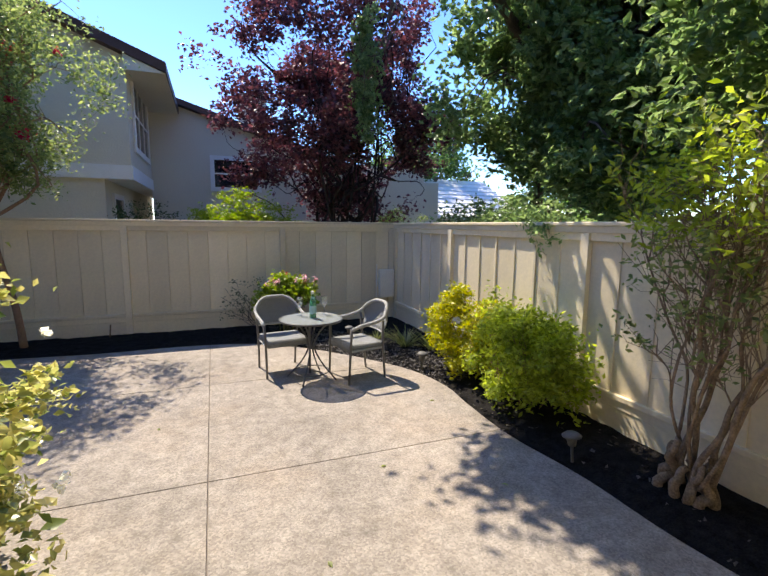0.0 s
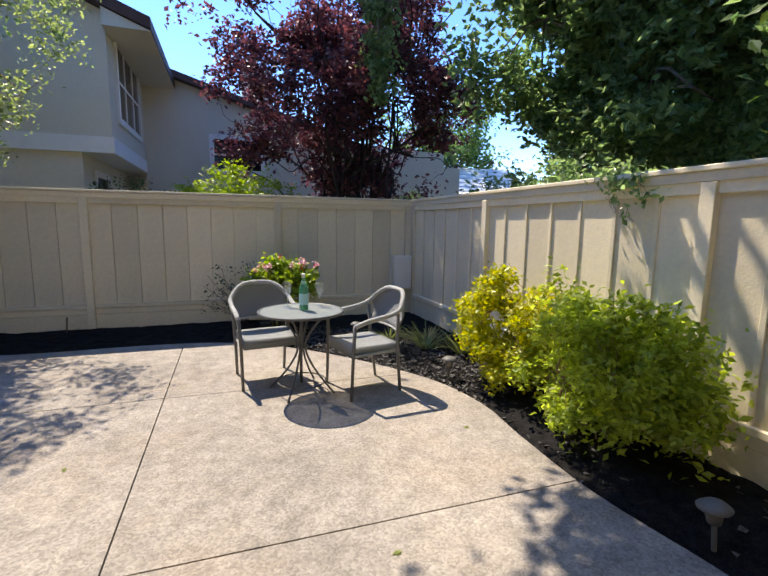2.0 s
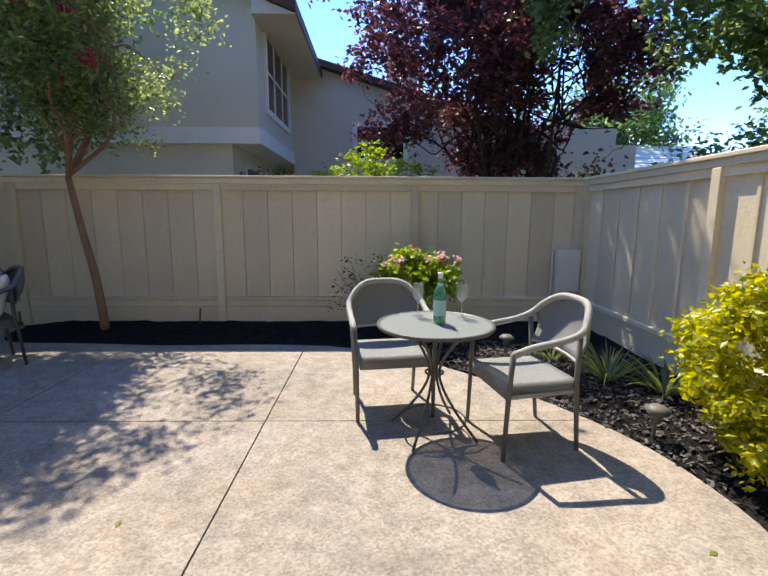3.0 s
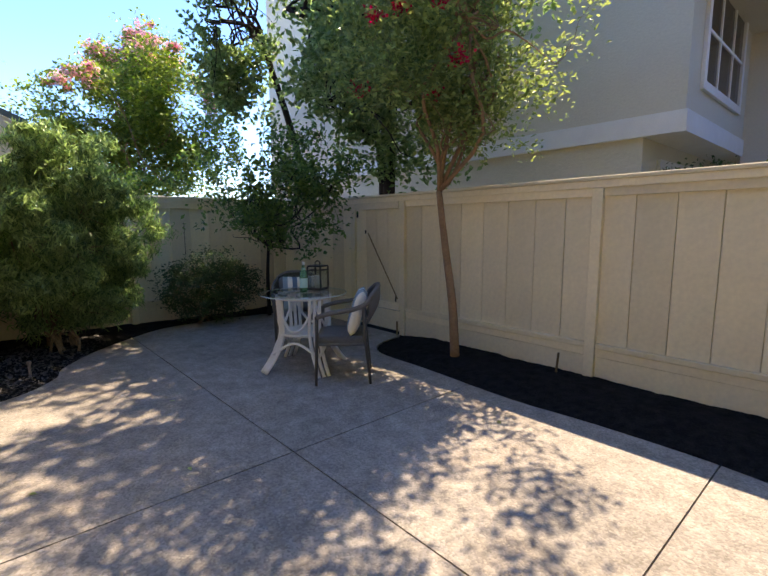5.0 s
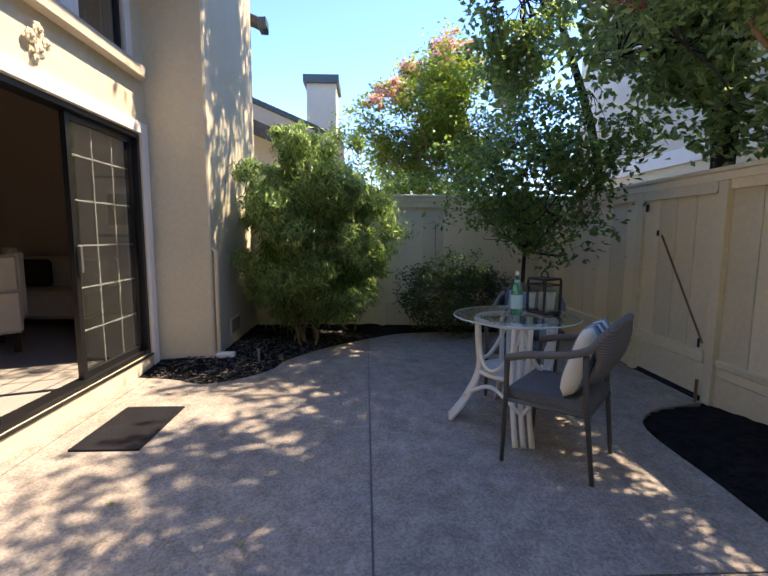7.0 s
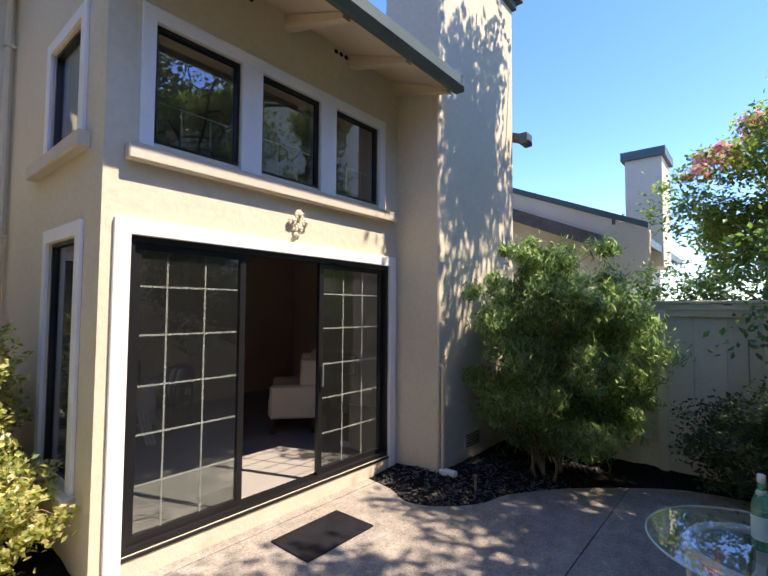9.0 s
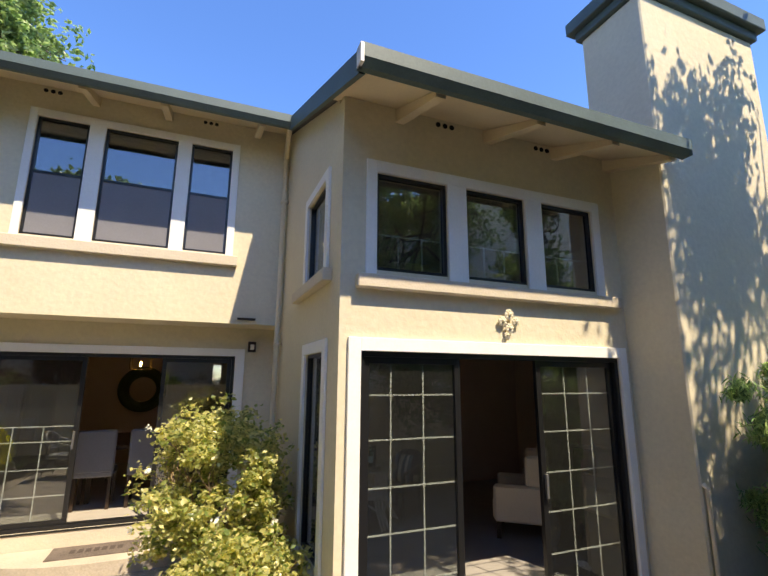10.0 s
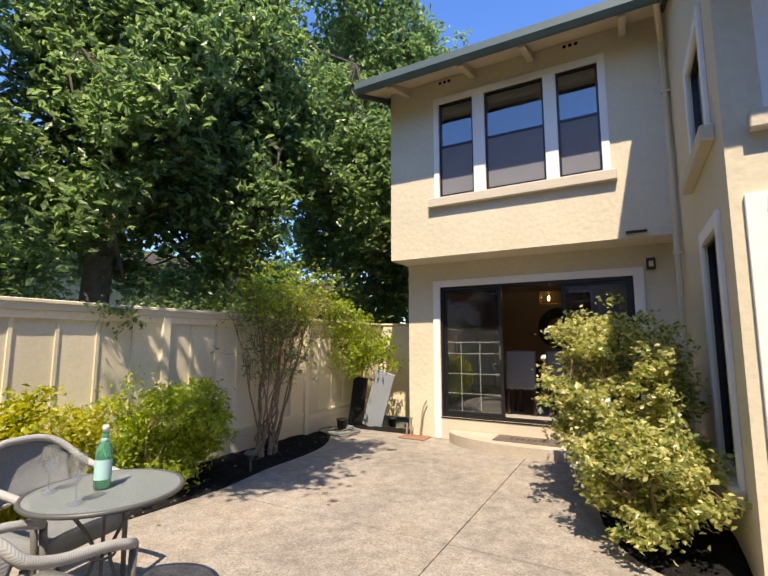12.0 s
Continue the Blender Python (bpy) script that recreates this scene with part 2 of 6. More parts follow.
L_VARIEG = leaf_mat("variegated_leaf", (0.13, 0.19, 0.045), (0.66, 0.60, 0.27), 0.34, 0.45)
L_BAMBOO = leaf_mat("narrow_leaf", (0.075, 0.15, 0.055), (0.42, 0.54, 0.24), 0.3, 0.48)
L_SPRAY = leaf_mat("spray_leaf", (0.08, 0.15, 0.035), (0.28, 0.35, 0.09), 0.42, 0.5)
L_BUSH = leaf_mat("deep_green_leaf", (0.03, 0.058, 0.024), (0.08, 0.125, 0.048), 0.5)
L_HEDGE = leaf_mat("hedge_leaf", (0.14, 0.22, 0.03), (0.32, 0.40, 0.06), 0.45)
L_STRAP = leaf_mat("strap_leaf", (0.10, 0.14, 0.04), (0.27, 0.29, 0.11), 0.4)
PETAL_PINK = leaf_mat("pink_petal", (0.72, 0.36, 0.44), (0.88, 0.60, 0.64), 0.6, 0.35)
PETAL_RED = leaf_mat("red_petal", (0.42, 0.012, 0.045), (0.62, 0.04, 0.10), 0.6)
PETAL_WHITE = leaf_mat("white_petal", (0.8, 0.8, 0.75), (0.85, 0.85, 0.8), 0.6)
WICKER = weave_mat("grey_wicker", (0.40, 0.415, 0.415), (0.13, 0.135, 0.14), 90)
WICKER_TUBE = weave_mat("grey_wicker_wrap", (0.62, 0.61, 0.585), (0.30, 0.30, 0.29), 95)
LEG_GREY = mat("grey_leg_metal", (0.17, 0.162, 0.15), 0.5, vary=0.12, spec=0.4)
LEG_DARK = mat("dark_leg_metal", (0.085, 0.080, 0.075), 0.5, vary=0.12, spec=0.4)
WICKER_DARK = weave_mat("dark_wicker", (0.24, 0.235, 0.23), (0.07, 0.07, 0.07), 78)
WICKER_DARK_TUBE = weave_mat("dark_wicker_wrap", (0.25, 0.24, 0.235), (0.09, 0.088, 0.085), 70)
METAL_MESH = weave_mat("grey_metal_mesh", (0.42, 0.48, 0.48), (0.20, 0.22, 0.22), 90)
mesh_n, mesh_l = METAL_MESH.node_tree.nodes, METAL_MESH.node_tree.links
holes, hole_mix = mesh_n.new("ShaderNodeBsdfTransparent"), mesh_n.new("ShaderNodeMixShader")
hole_mix.inputs[0].default_value = 0.35
mesh_l.new(mesh_n["Principled BSDF"].outputs[0], hole_mix.inputs[1])
mesh_l.new(holes.outputs[0], hole_mix.inputs[2])
mesh_l.new(hole_mix.outputs[0], mesh_n["Material Output"].inputs["Surface"])
METAL_GREY = mat("grey_painted_metal", (0.10, 0.10, 0.10), 0.45, vary=0.1, spec=0.5)
RATTAN = mat("white_rattan", (0.80, 0.79, 0.77), 0.5, vary=0.05, bump=0.1)
PILLOW = stripe_mat("striped_cloth", [(0.78, 0.73, 0.58), (0.09, 0.11, 0.13), (0.22, 0.34, 0.42), (0.80, 0.78, 0.72), (0.12, 0.19, 0.26)], 0.27)
BOTTLE = mat("green_glass", (0.20, 0.66, 0.42), 0.06, vary=0.03, spec=0.5)
BOTTLE.node_tree.nodes["Principled BSDF"].inputs["Transmission Weight"].default_value = 0.7
LABEL = mat("bottle_label", (0.45, 0.72, 0.72), 0.5, vary=0.04)
CANDLE = mat("candle_wax", (0.80, 0.77, 0.68), 0.5, vary=0.03)
LANTERN = mat("dark_bronze", (0.035, 0.027, 0.022), 0.5, vary=0.2, spec=0.5)
MATRUB = mat("dark_doormat", (0.020, 0.020, 0.024), 0.95, vary=0.3, bump=0.6, bump_scale=150, spec=0.1)
MATBROWN = mat("brown_doormat", (0.17, 0.135, 0.115), 0.95, vary=0.25, bump=0.6, bump_scale=150)
MATDARK = mat("doormat_letters", (0.09, 0.07, 0.06), 0.95, vary=0.2)
PATHLIGHT = mat("grey_plastic_light", (0.15, 0.145, 0.135), 0.5, vary=0.12)
PLASTIC_W = mat("white_plastic_panel", (0.31, 0.34, 0.37), 0.5, vary=0.06)
PLASTIC_K = mat("black_plastic", (0.015, 0.015, 0.016), 0.5, vary=0.1)
HOSE = mat("grey_hose", (0.22, 0.24, 0.24), 0.5, vary=0.1)
BRASS = mat("weathered_brass", (0.28, 0.20, 0.10), 0.5, 0.7, vary=0.2)
COPPER = mat("weathered_pipe", (0.33, 0.27, 0.22), 0.6, vary=0.2)
ROOMWALL = mat("room_wall", (0.52, 0.42, 0.34), 0.9, vary=0.04)
CARPET = mat("pale_carpet", (0.33, 0.305, 0.28), 0.95, vary=0.08, bump=0.3, bump_scale=200)
TILE_IN = mat("room_tile", (0.42, 0.38, 0.33), 0.5, vary=0.08)
CREAM = mat("cream_upholstery", (0.62, 0.57, 0.49), 0.9, vary=0.05, bump=0.15, bump_scale=120)
DARKWOOD = mat("dark_wood", (0.045, 0.028, 0.02), 0.5, vary=0.2)
BRICKBOX = mat("box_paint", (0.86, 0.82, 0.72), 0.7, vary=0.08)
VENTDARK = mat("vent_dark", (0.02, 0.018, 0.015), 0.9)
SIDING = mat("white_siding", (0.86, 0.85, 0.82), 0.7, vary=0.05)
POT = mat("terracotta_pot", (0.30, 0.16, 0.10), 0.85, vary=0.15)


def glow_mat(name, colour, power):
    m = bpy.data.materials.new(name)
    m.use_nodes = True
    b = m.node_tree.nodes["Principled BSDF"]
    b.inputs["Emission Color"].default_value, b.inputs["Emission Strength"].default_value = (*colour, 1), power
    return m


BULB = glow_mat("warm_bulb", (1.0, 0.62, 0.22), 25)


# ---- mesh helpers ----
def finish(name, bm, material, parent=None, smooth=False):
    me = bpy.data.meshes.new(name)
    bmesh.ops.recalc_face_normals(bm, faces=bm.faces[:])
    bm.to_mesh(me)
    bm.free()
    me.materials.append(material)
    if smooth:
        me.polygons.foreach_set("use_smooth", [True] * len(me.polygons))
    ob = new(name, me)
    ob.parent = parent
    return ob


def part(name, bm, material, parent, label="", smooth=False):
    """One mesh object under a thing or under a part."""
    ob = finish(name, bm, material, parent, smooth)
    return tagged(ob, label) if label else ob


def thing(name, label, category, group="", kind="", at=None):
    """An empty at the thing's base, which its parts hang from."""
    ob = new(name)
    ob.empty_display_size = 0.05
    if at is not None:
        ob.matrix_basis = at
    return tagged(ob, label, category, group, kind)


def box(bm, x0, x1, y0, y1, z0, z1, bevel=0.0):
    v = [bm.verts.new((x, y, z)) for x in (min(x0, x1), max(x0, x1)) for y in (min(y0, y1), max(y0, y1)) for z in (min(z0, z1), max(z0, z1))]
    f = [bm.faces.new([v[i] for i in q]) for q in ((0, 1, 3, 2), (4, 6, 7, 5), (0, 4, 5, 1), (2, 3, 7, 6), (0, 2, 6, 4), (1, 5, 7, 3))]
    if bevel:
        bmesh.ops.bevel(bm, geom=list({e for q in f for e in q.edges}), offset=bevel, segments=1, affect="EDGES")
    return bm


def boxes(*spans, bevel=0.0):
    bm = bmesh.new()
    for s in spans:
        box(bm, *s, bevel=bevel)
    return bm


def tube(bm, pts, r, seg=8, r_end=None, close=False):
    """A round bar along points, tapering from r to r_end."""
    pts = [Vector(p) for p in pts]
    r_end = r if r_end is None else r_end
    rings = []
    side = None
    n = len(pts)
    for i, p in enumerate(pts):
        a = pts[(i - 1) % n] if (close or i > 0) else p
        b = pts[(i + 1) % n] if (close or i < n - 1) else p
        d = (b - a).normalized()
        if side is None:
            side = d.orthogonal().normalized()
        side = (side - d * side.dot(d)).normalized()
        up = d.cross(side)
        rad = r + (r_end - r) * i / max(1, n - 1)
        rings.append([bm.verts.new(p + (side * math.cos(2 * math.pi * k / seg) + up * math.sin(2 * math.pi * k / seg)) * rad) for k in range(seg)])
    last = n if close else n - 1
    for i in range(last):
        a, b = rings[i], rings[(i + 1) % n]
        for k in range(seg):
            bm.faces.new((a[k], a[(k + 1) % seg], b[(k + 1) % seg], b[k]))
    if not close:
        bm.faces.new(rings[0][::-1])
        bm.faces.new(rings[-1])
    return bm


def lathe(bm, profile, seg=24, at=(0, 0, 0), cap=True):
    """A body of revolution from (radius, height) pairs."""
    rings = [[bm.verts.new((at[0] + r * math.cos(2 * math.pi * k / seg), at[1] + r * math.sin(2 * math.pi * k / seg), at[2] + z)) for k in range(seg)] for r, z in profile]
    for a, b in zip(rings, rings[1:]):
        for k in range(seg):
            bm.faces.new((a[k], a[(k + 1) % seg], b[(k + 1) % seg], b[k]))
    if cap:
        bm.faces.new(rings[0][::-1])
        bm.faces.new(rings[-1])
    return bm


def smooth_line(pts, steps=6):
    """A Catmull-Rom curve through points."""
    p = [Vector(q) for q in pts]
    p = [p[0] * 2 - p[1]] + p + [p[-1] * 2 - p[-2]]
    out = []
    for i in range(1, len(p) - 2):
        for s in range(steps):
            t = s / steps
            a, b, c, d = p[i - 1:i + 3]
            out.append(0.5 * (2 * b + (c - a) * t + (2 * a - 5 * b + 4 * c - d) * t * t + (3 * b - a - 3 * c + d) * t ** 3))
    return out + [p[-2]]


def prism(bm, outline, axis, lo, hi):
    """A flat outline of (u, v) drawn out along an axis: 'x' uses (y, z), 'y' uses (x, z), 'z' uses (x, y)."""
    def at(u, v, w):
        return {"x": (w, u, v), "y": (u, w, v), "z": (u, v, w)}[axis]
    a = [bm.verts.new(at(u, v, lo)) for u, v in outline]
    b = [bm.verts.new(at(u, v, hi)) for u, v in outline]
    n = len(outline)
    bm.faces.new(a[::-1])
    bm.faces.new(b)
    for i in range(n):
        bm.faces.new((a[i], a[(i + 1) % n], b[(i + 1) % n], b[i]))
    return bm


def wall_mesh(axis, lo, hi, u0, u1, z0, z1, openings=()):
    """A wall between lo and hi on its axis, with openings (u0, u1, z0, z1) cut through it."""
    bm = bmesh.new()
    us = sorted({u0, u1, *[o[0] for o in openings], *[o[1] for o in openings]})
    zs = sorted({z0, z1, *[o[2] for o in openings], *[o[3] for o in openings]})
    def solid(i, j):
        if not (0 <= i < len(us) - 1 and 0 <= j < len(zs) - 1):
            return False
        u, z = (us[i] + us[i + 1]) / 2, (zs[j] + zs[j + 1]) / 2
        return not any(o[0] < u < o[1] and o[2] < z < o[3] for o in openings)
    cache = {}
    def v(i, j, w):
        key = (i, j, w)
        if key not in cache:
            cache[key] = bm.verts.new((us[i], w, zs[j]) if axis == "y" else (w, us[i], zs[j]))
        return cache[key]
    for i in range(len(us) - 1):
        for j in range(len(zs) - 1):
            if not solid(i, j):
                continue
            for w in (lo, hi):
                bm.faces.new((v(i, j, w), v(i + 1, j, w), v(i + 1, j + 1, w), v(i, j + 1, w)))
            for di, dj, p, q in ((-1, 0, (i, j), (i, j + 1)), (1, 0, (i + 1, j), (i + 1, j + 1)), (0, -1, (i, j), (i + 1, j)), (0, 1, (i, j + 1), (i + 1, j + 1))):
                if not solid(i + di, j + dj):
                    bm.faces.new((v(*p, lo), v(*q, lo), v(*q, hi), v(*p, hi)))
    return bm


# ---- ground, beds and patio ----
def inside(px, py, poly):
    r = np.zeros(px.shape, bool)
    n = len(poly)
    for i in range(n):
        (x0, y0), (x1, y1) = poly[i], poly[(i + 1) % n]
        c = (y0 > py) != (y1 > py)
        r ^= c & (px < (x1 - x0) * (py - y0) / (y1 - y0 + 1e-12) + x0)
    return r


def edge_distance(px, py, poly):
    d = np.full(px.shape, 1e9)
    n = len(poly)
    for i in range(n):
        a, b = np.array(poly[i]), np.array(poly[(i + 1) % n])
        ab = b - a
        t = np.clip(((px - a[0]) * ab[0] + (py - a[1]) * ab[1]) / (ab @ ab), 0, 1)
        d = np.minimum(d, np.hypot(px - a[0] - t * ab[0], py - a[1] - t * ab[1]))
    return d


curve_right = [(2.95, 0.9), (2.62, 1.5), (2.50, 2.1), (2.48, 2.8), (2.38, 3.5), (2.40, 4.2), (2.44, 4.7), (2.34, 5.25), (2.08, 5.75), (1.72, 6.25), (1.35, 6.67), (0.95, 7.02), (0.5, 7.24), (0.0, 7.35),
               (-0.75, 7.37), (-1.4, 7.34), (-2.4, 7.42), (-3.1, 7.46), (-3.42, 7.72), (-3.56, 8.2)]
curve_left = [(-5.9, 8.2), (-6.12, 7.4), (-6.15, 6.6), (-6.08, 6.05), (-5.78, 5.6), (-5.35, 5.12), (-4.84, 4.76), (-4.55, 4.68), (-4.25, 4.45), (-4.11, 4.15), (-4.24, 3.85), (-4.3, 3.49)]
curve_bush = [(-1.8, 3.46), (-1.35, 3.4), (-1.05, 3.0), (-0.9, 2.3), (-0.92, 1.4), (-1.0, 0.62), (-1.05, 0.29)]


def soft(pts):
    return [(p.x, p.y) for p in smooth_line([(x, y, 0) for x, y in pts], 4)]


patio_outline = soft(curve_right) + soft(curve_left) + soft(curve_bush) + [(1.95, 0.29), (3.2, 0.29)]

ground = bmesh.new()
ring = [ground.verts.new((x, y, -0.12)) for x, y in ((-400, -400), (400, -400), (400, 400), (-400, 400))]
ground.faces.new(ring)
tagged(finish("ground", ground, EARTH), "dry brown-green earth around the fenced patio", "ground", kind="structure")

gx, gy = np.meshgrid(np.arange(-6.75, 3.45, 0.05), np.arange(0.0, 8.4, 0.05), indexing="ij")
within = inside(gx, gy, patio_outline)
dist = edge_distance(gx, gy, patio_outline)
lump = np.array([[noise.noise((x * 7, y * 7, 3)) + 0.5 * noise.noise((x * 19, y * 19, 7)) for y in gy[0]] for x in gx[:, 0]])
gz = np.where(within, -0.07, -0.012 + 0.06 * np.clip(dist / 0.5, 0, 1) + 0.016 * lump * np.clip(dist / 0.06, 0.2, 1))
nx, ny = gx.shape
idx = np.arange(nx * ny).reshape(nx, ny)
quads = np.stack([idx[:-1, :-1], idx[1:, :-1], idx[1:, 1:], idx[:-1, 1:]], -1).reshape(-1, 4)
me = bpy.data.meshes.new("mulch_bed")
me.from_pydata(np.stack([gx, gy, gz], -1).reshape(-1, 3).tolist(), [], quads.tolist())
me.materials.append(MULCH)
mulch_bed = tagged(new("mulch_bed", me), "black shredded bark mulch filling the planting beds", "mulch", kind="stuff")

# loose chips that lie on the beds
rng = np.random.default_rng(5)
px, py = rng.uniform(-6.4, 3.2, 60000), rng.uniform(0.6, 8.2, 60000)
keep = ~inside(px, py, patio_outline)
near = edge_distance(px, py, patio_outline)
keep &= (near < 0.9) & (((px > 0.9) & (py > 4.8)) | ((px < -3.9) & (py < 5.3)) | ((px > 0.9) & (rng.random(60000) < 0.04))) & ~((px < -1.8) & (py < 3.6)) & ~((px < -4.77) & (py < 4.1))
px, py, near = px[keep][:9000], py[keep][:9000], near[keep][:9000]
k = len(px)
ang, size = rng.uniform(0, 6.28, k), rng.uniform(0.008, 0.024, k)
ax, ay = np.cos(ang) * size, np.sin(ang) * size
bx, by = -np.sin(ang) * size * 0.4, np.cos(ang) * size * 0.4
z0 = -0.012 + 0.06 * np.clip(near / 0.5, 0, 1) + 0.014
tz = rng.uniform(-0.012, 0.012, (4, k))
verts = np.stack([np.stack([px + s * ax + t * bx, py + s * ay + t * by, z0 + tz[i]], -1) for i, (s, t) in enumerate(((-1, -1), (1, -1), (1, 1), (-1, 1)))], 1).reshape(-1, 3)
me = bpy.data.meshes.new("mulch_chips")
me.from_pydata(verts.tolist(), [], np.arange(4 * k).reshape(-1, 4).tolist())
me.materials.append(CHIP)
tagged(new("mulch_chips", me), "loose dark bark chips lying on the beds", "mulch", kind="stuff")

# the slabs: one sheet cut along its control joints
JX, JY, GAP = (-1.82, 0.0), (3.62, 5.60), 0.0048
sheet = bmesh.new()
sheet.faces.new([sheet.verts.new((x, y, 0)) for x, y in patio_outline])
for jx in JX:
    for s in (-GAP, GAP):
        bmesh.ops.bisect_plane(sheet, geom=sheet.verts[:] + sheet.edges[:] + sheet.faces[:], plane_co=(jx + s, 0, 0), plane_no=(1, 0, 0))
for jy in JY:
    for s in (-GAP, GAP):
        bmesh.ops.bisect_plane(sheet, geom=sheet.verts[:] + sheet.edges[:] + sheet.faces[:], plane_co=(0, jy + s, 0), plane_no=(0, 1, 0))
patio = thing("patio", "exposed-aggregate concrete patio with saw-cut joints and curved edges", "patio", kind="structure")
for f in sheet.faces:
    c = f.calc_center_bounds()
    xs, ys = [q.co.x for q in f.verts], [q.co.y for q in f.verts]
    if max(xs) - min(xs) < 0.03 or max(ys) - min(ys) < 0.03:
        continue
    bm = bmesh.new()
    prism(bm, [(q.co.x, q.co.y) for q in f.verts], "z", -0.1, 0.0)
    part("slab", bm, CONCRETE, patio)
sheet.free()
bm = bmesh.new()
prism(bm, [(x * 0.998 - 0.004, y * 0.998 + 0.008) for x, y in patio_outline], "z", -0.11, -0.014)
part("joint_filler", bm, JOINT, patio, "dark filler in the joints")

# ---- our house ----
LY, DY, UY, SX = 3.50, 0.30, 0.85, -1.80


def roof_z(y):
    return 4.16 + 0.40 * (4.15 - y)


LIV_UP = [(-2.75, -2.09), (-3.585, -2.94), (-4.42, -3.78)]
DIN_UP = [(0.58, 1.10), (-0.39, 0.41), (-1.05, -0.55)]
bm = wall_mesh("y", LY - 0.15, LY, -6.9, SX, 0, 4.31, [(-4.62, -1.97, 0.15, 2.20), *[(a, b, 2.84, 3.67) for a, b in LIV_UP]])
tagged(finish("wall_living_front", bm, STUCCO), "tan stucco wall with a wide sliding door and three upper windows", "wall", kind="structure")
bm = wall_mesh("x", SX - 0.15, SX, DY - 0.15, LY - 0.151, 0, 4.20, [(2.42, 3.10, 0.55, 2.21), (2.33, 3.06, 2.90, 3.74)])
prism(bm, [(DY - 0.15, 4.20), (LY - 0.151, 4.20), (LY - 0.151, roof_z(LY) - 0.06), (DY - 0.15, roof_z(DY) - 0.06)], "x", SX - 0.15, SX)
tagged(finish("wall_living_side", bm, STUCCO), "tan stucco side wall with two narrow windows", "wall", kind="structure")
bm = wall_mesh("y", DY - 0.15, DY, SX, 1.88, 0, 2.70, [(-1.30, 1.34, 0.32, 2.28)])
box(bm, 1.73, 1.88, -4.5, DY - 0.15, 0, 2.70)
tagged(finish("wall_dining_lower", bm, STUCCO), "tan stucco ground-floor wall with a sliding door", "wall", kind="structure")
bm = wall_mesh("y", UY - 0.15, UY, SX, 1.91, 2.66, 5.37, [(a, b, 3.54, 4.97) for a, b in DIN_UP])
box(bm, 1.76, 1.91, -4.5, UY - 0.15, 2.66, 5.37)
box(bm, SX, 1.76, DY - 0.14, UY - 0.15, 2.66, 2.76)
tagged(finish("wall_dining_upper", bm, STUCCO), "tan stucco upper storey jutting out over the dining door", "wall", kind="structure")
bm = boxes((1.4, 1.9, -4.5, -4.35, 0, 6.9), (-7.2, 1.9, -4.65, -4.5, 0, 6.9), (-7.05, -6.9, -4.5, LY, 0, 5.5))
tagged(finish("wall_rear", bm, STUCCO), "tan stucco rear and end walls", "wall", kind="structure")

bm = bmesh.new()
for x0, x1, yf in ((-4.80, -1.72, 4.24), (-7.25, -4.80, 3.30), (-1.72, 2.10, 1.50)):
    prism(bm, [(yf, roof_z(yf) - 0.10), (yf, roof_z(yf)), (-3.2, roof_z(-3.2)), (-3.2, roof_z(-3.2) - 0.10)], "x", x0, x1)
prism(bm, [(-3.2, roof_z(-3.2)), (-3.2, roof_z(-3.2) - 0.1), (-7, 5.6), (-7, 5.7)], "x", -7.25, 2.10)
prism(bm, [(4.14, roof_z(4.14) - 0.10), (4.14, roof_z(4.14)), (3.31, roof_z(3.31)), (3.31, roof_z(3.31) - 0.10)], "x", -6.86, -6.66)
tagged(finish("roof", bm, SHINGLE), "dark shingle roof falling towards the patio", "roof", kind="structure")


def eave(x0, x1, wall_y, edge_y, vents, rafters):
    """Painted soffit boards with rafter tails and blocking, behind a gutter."""
    e = thing("eave", "open painted eave with rafter tails and round vent holes", "eave", kind="structure")
    b = bmesh.new()
    prism(b, [(wall_y - 0.2, roof_z(wall_y - 0.2) - 0.104), (edge_y, roof_z(edge_y) - 0.104), (edge_y, roof_z(edge_y) - 0.12), (wall_y - 0.2, roof_z(wall_y - 0.2) - 0.12)], "x", x0, x1)
    part("soffit", b, SOFFIT, e)
    for x in rafters:
        b = bmesh.new()
        prism(b, [(wall_y - 0.02, roof_z(wall_y) - 0.121), (edge_y - 0.01, roof_z(edge_y) - 0.121), (edge_y - 0.01, roof_z(edge_y) - 0.17), (wall_y - 0.02, roof_z(wall_y) - 0.25)], "x", x - 0.04, x + 0.04)
        part("rafter", b, SOFFIT, e)
    for x in vents:
        for d in (-0.07, 0, 0.07):
            b = bmesh.new()
            zc = roof_z(wall_y) - 0.175
            tube(b, [(x + d, wall_y - 0.01, zc), (x + d, wall_y + 0.006, zc)], 0.024, 12)
            part("vent_hole", b, VENTDARK, e)
    return e


eave(-4.78, -1.74, LY, 4.23, (-2.75, -3.85), (-2.3, -3.2, -4.0, -4.7))
eave(-1.74, 2.08, UY, 1.49, (1.0, -0.75), (1.6, 0.55, -0.25, -1.35))


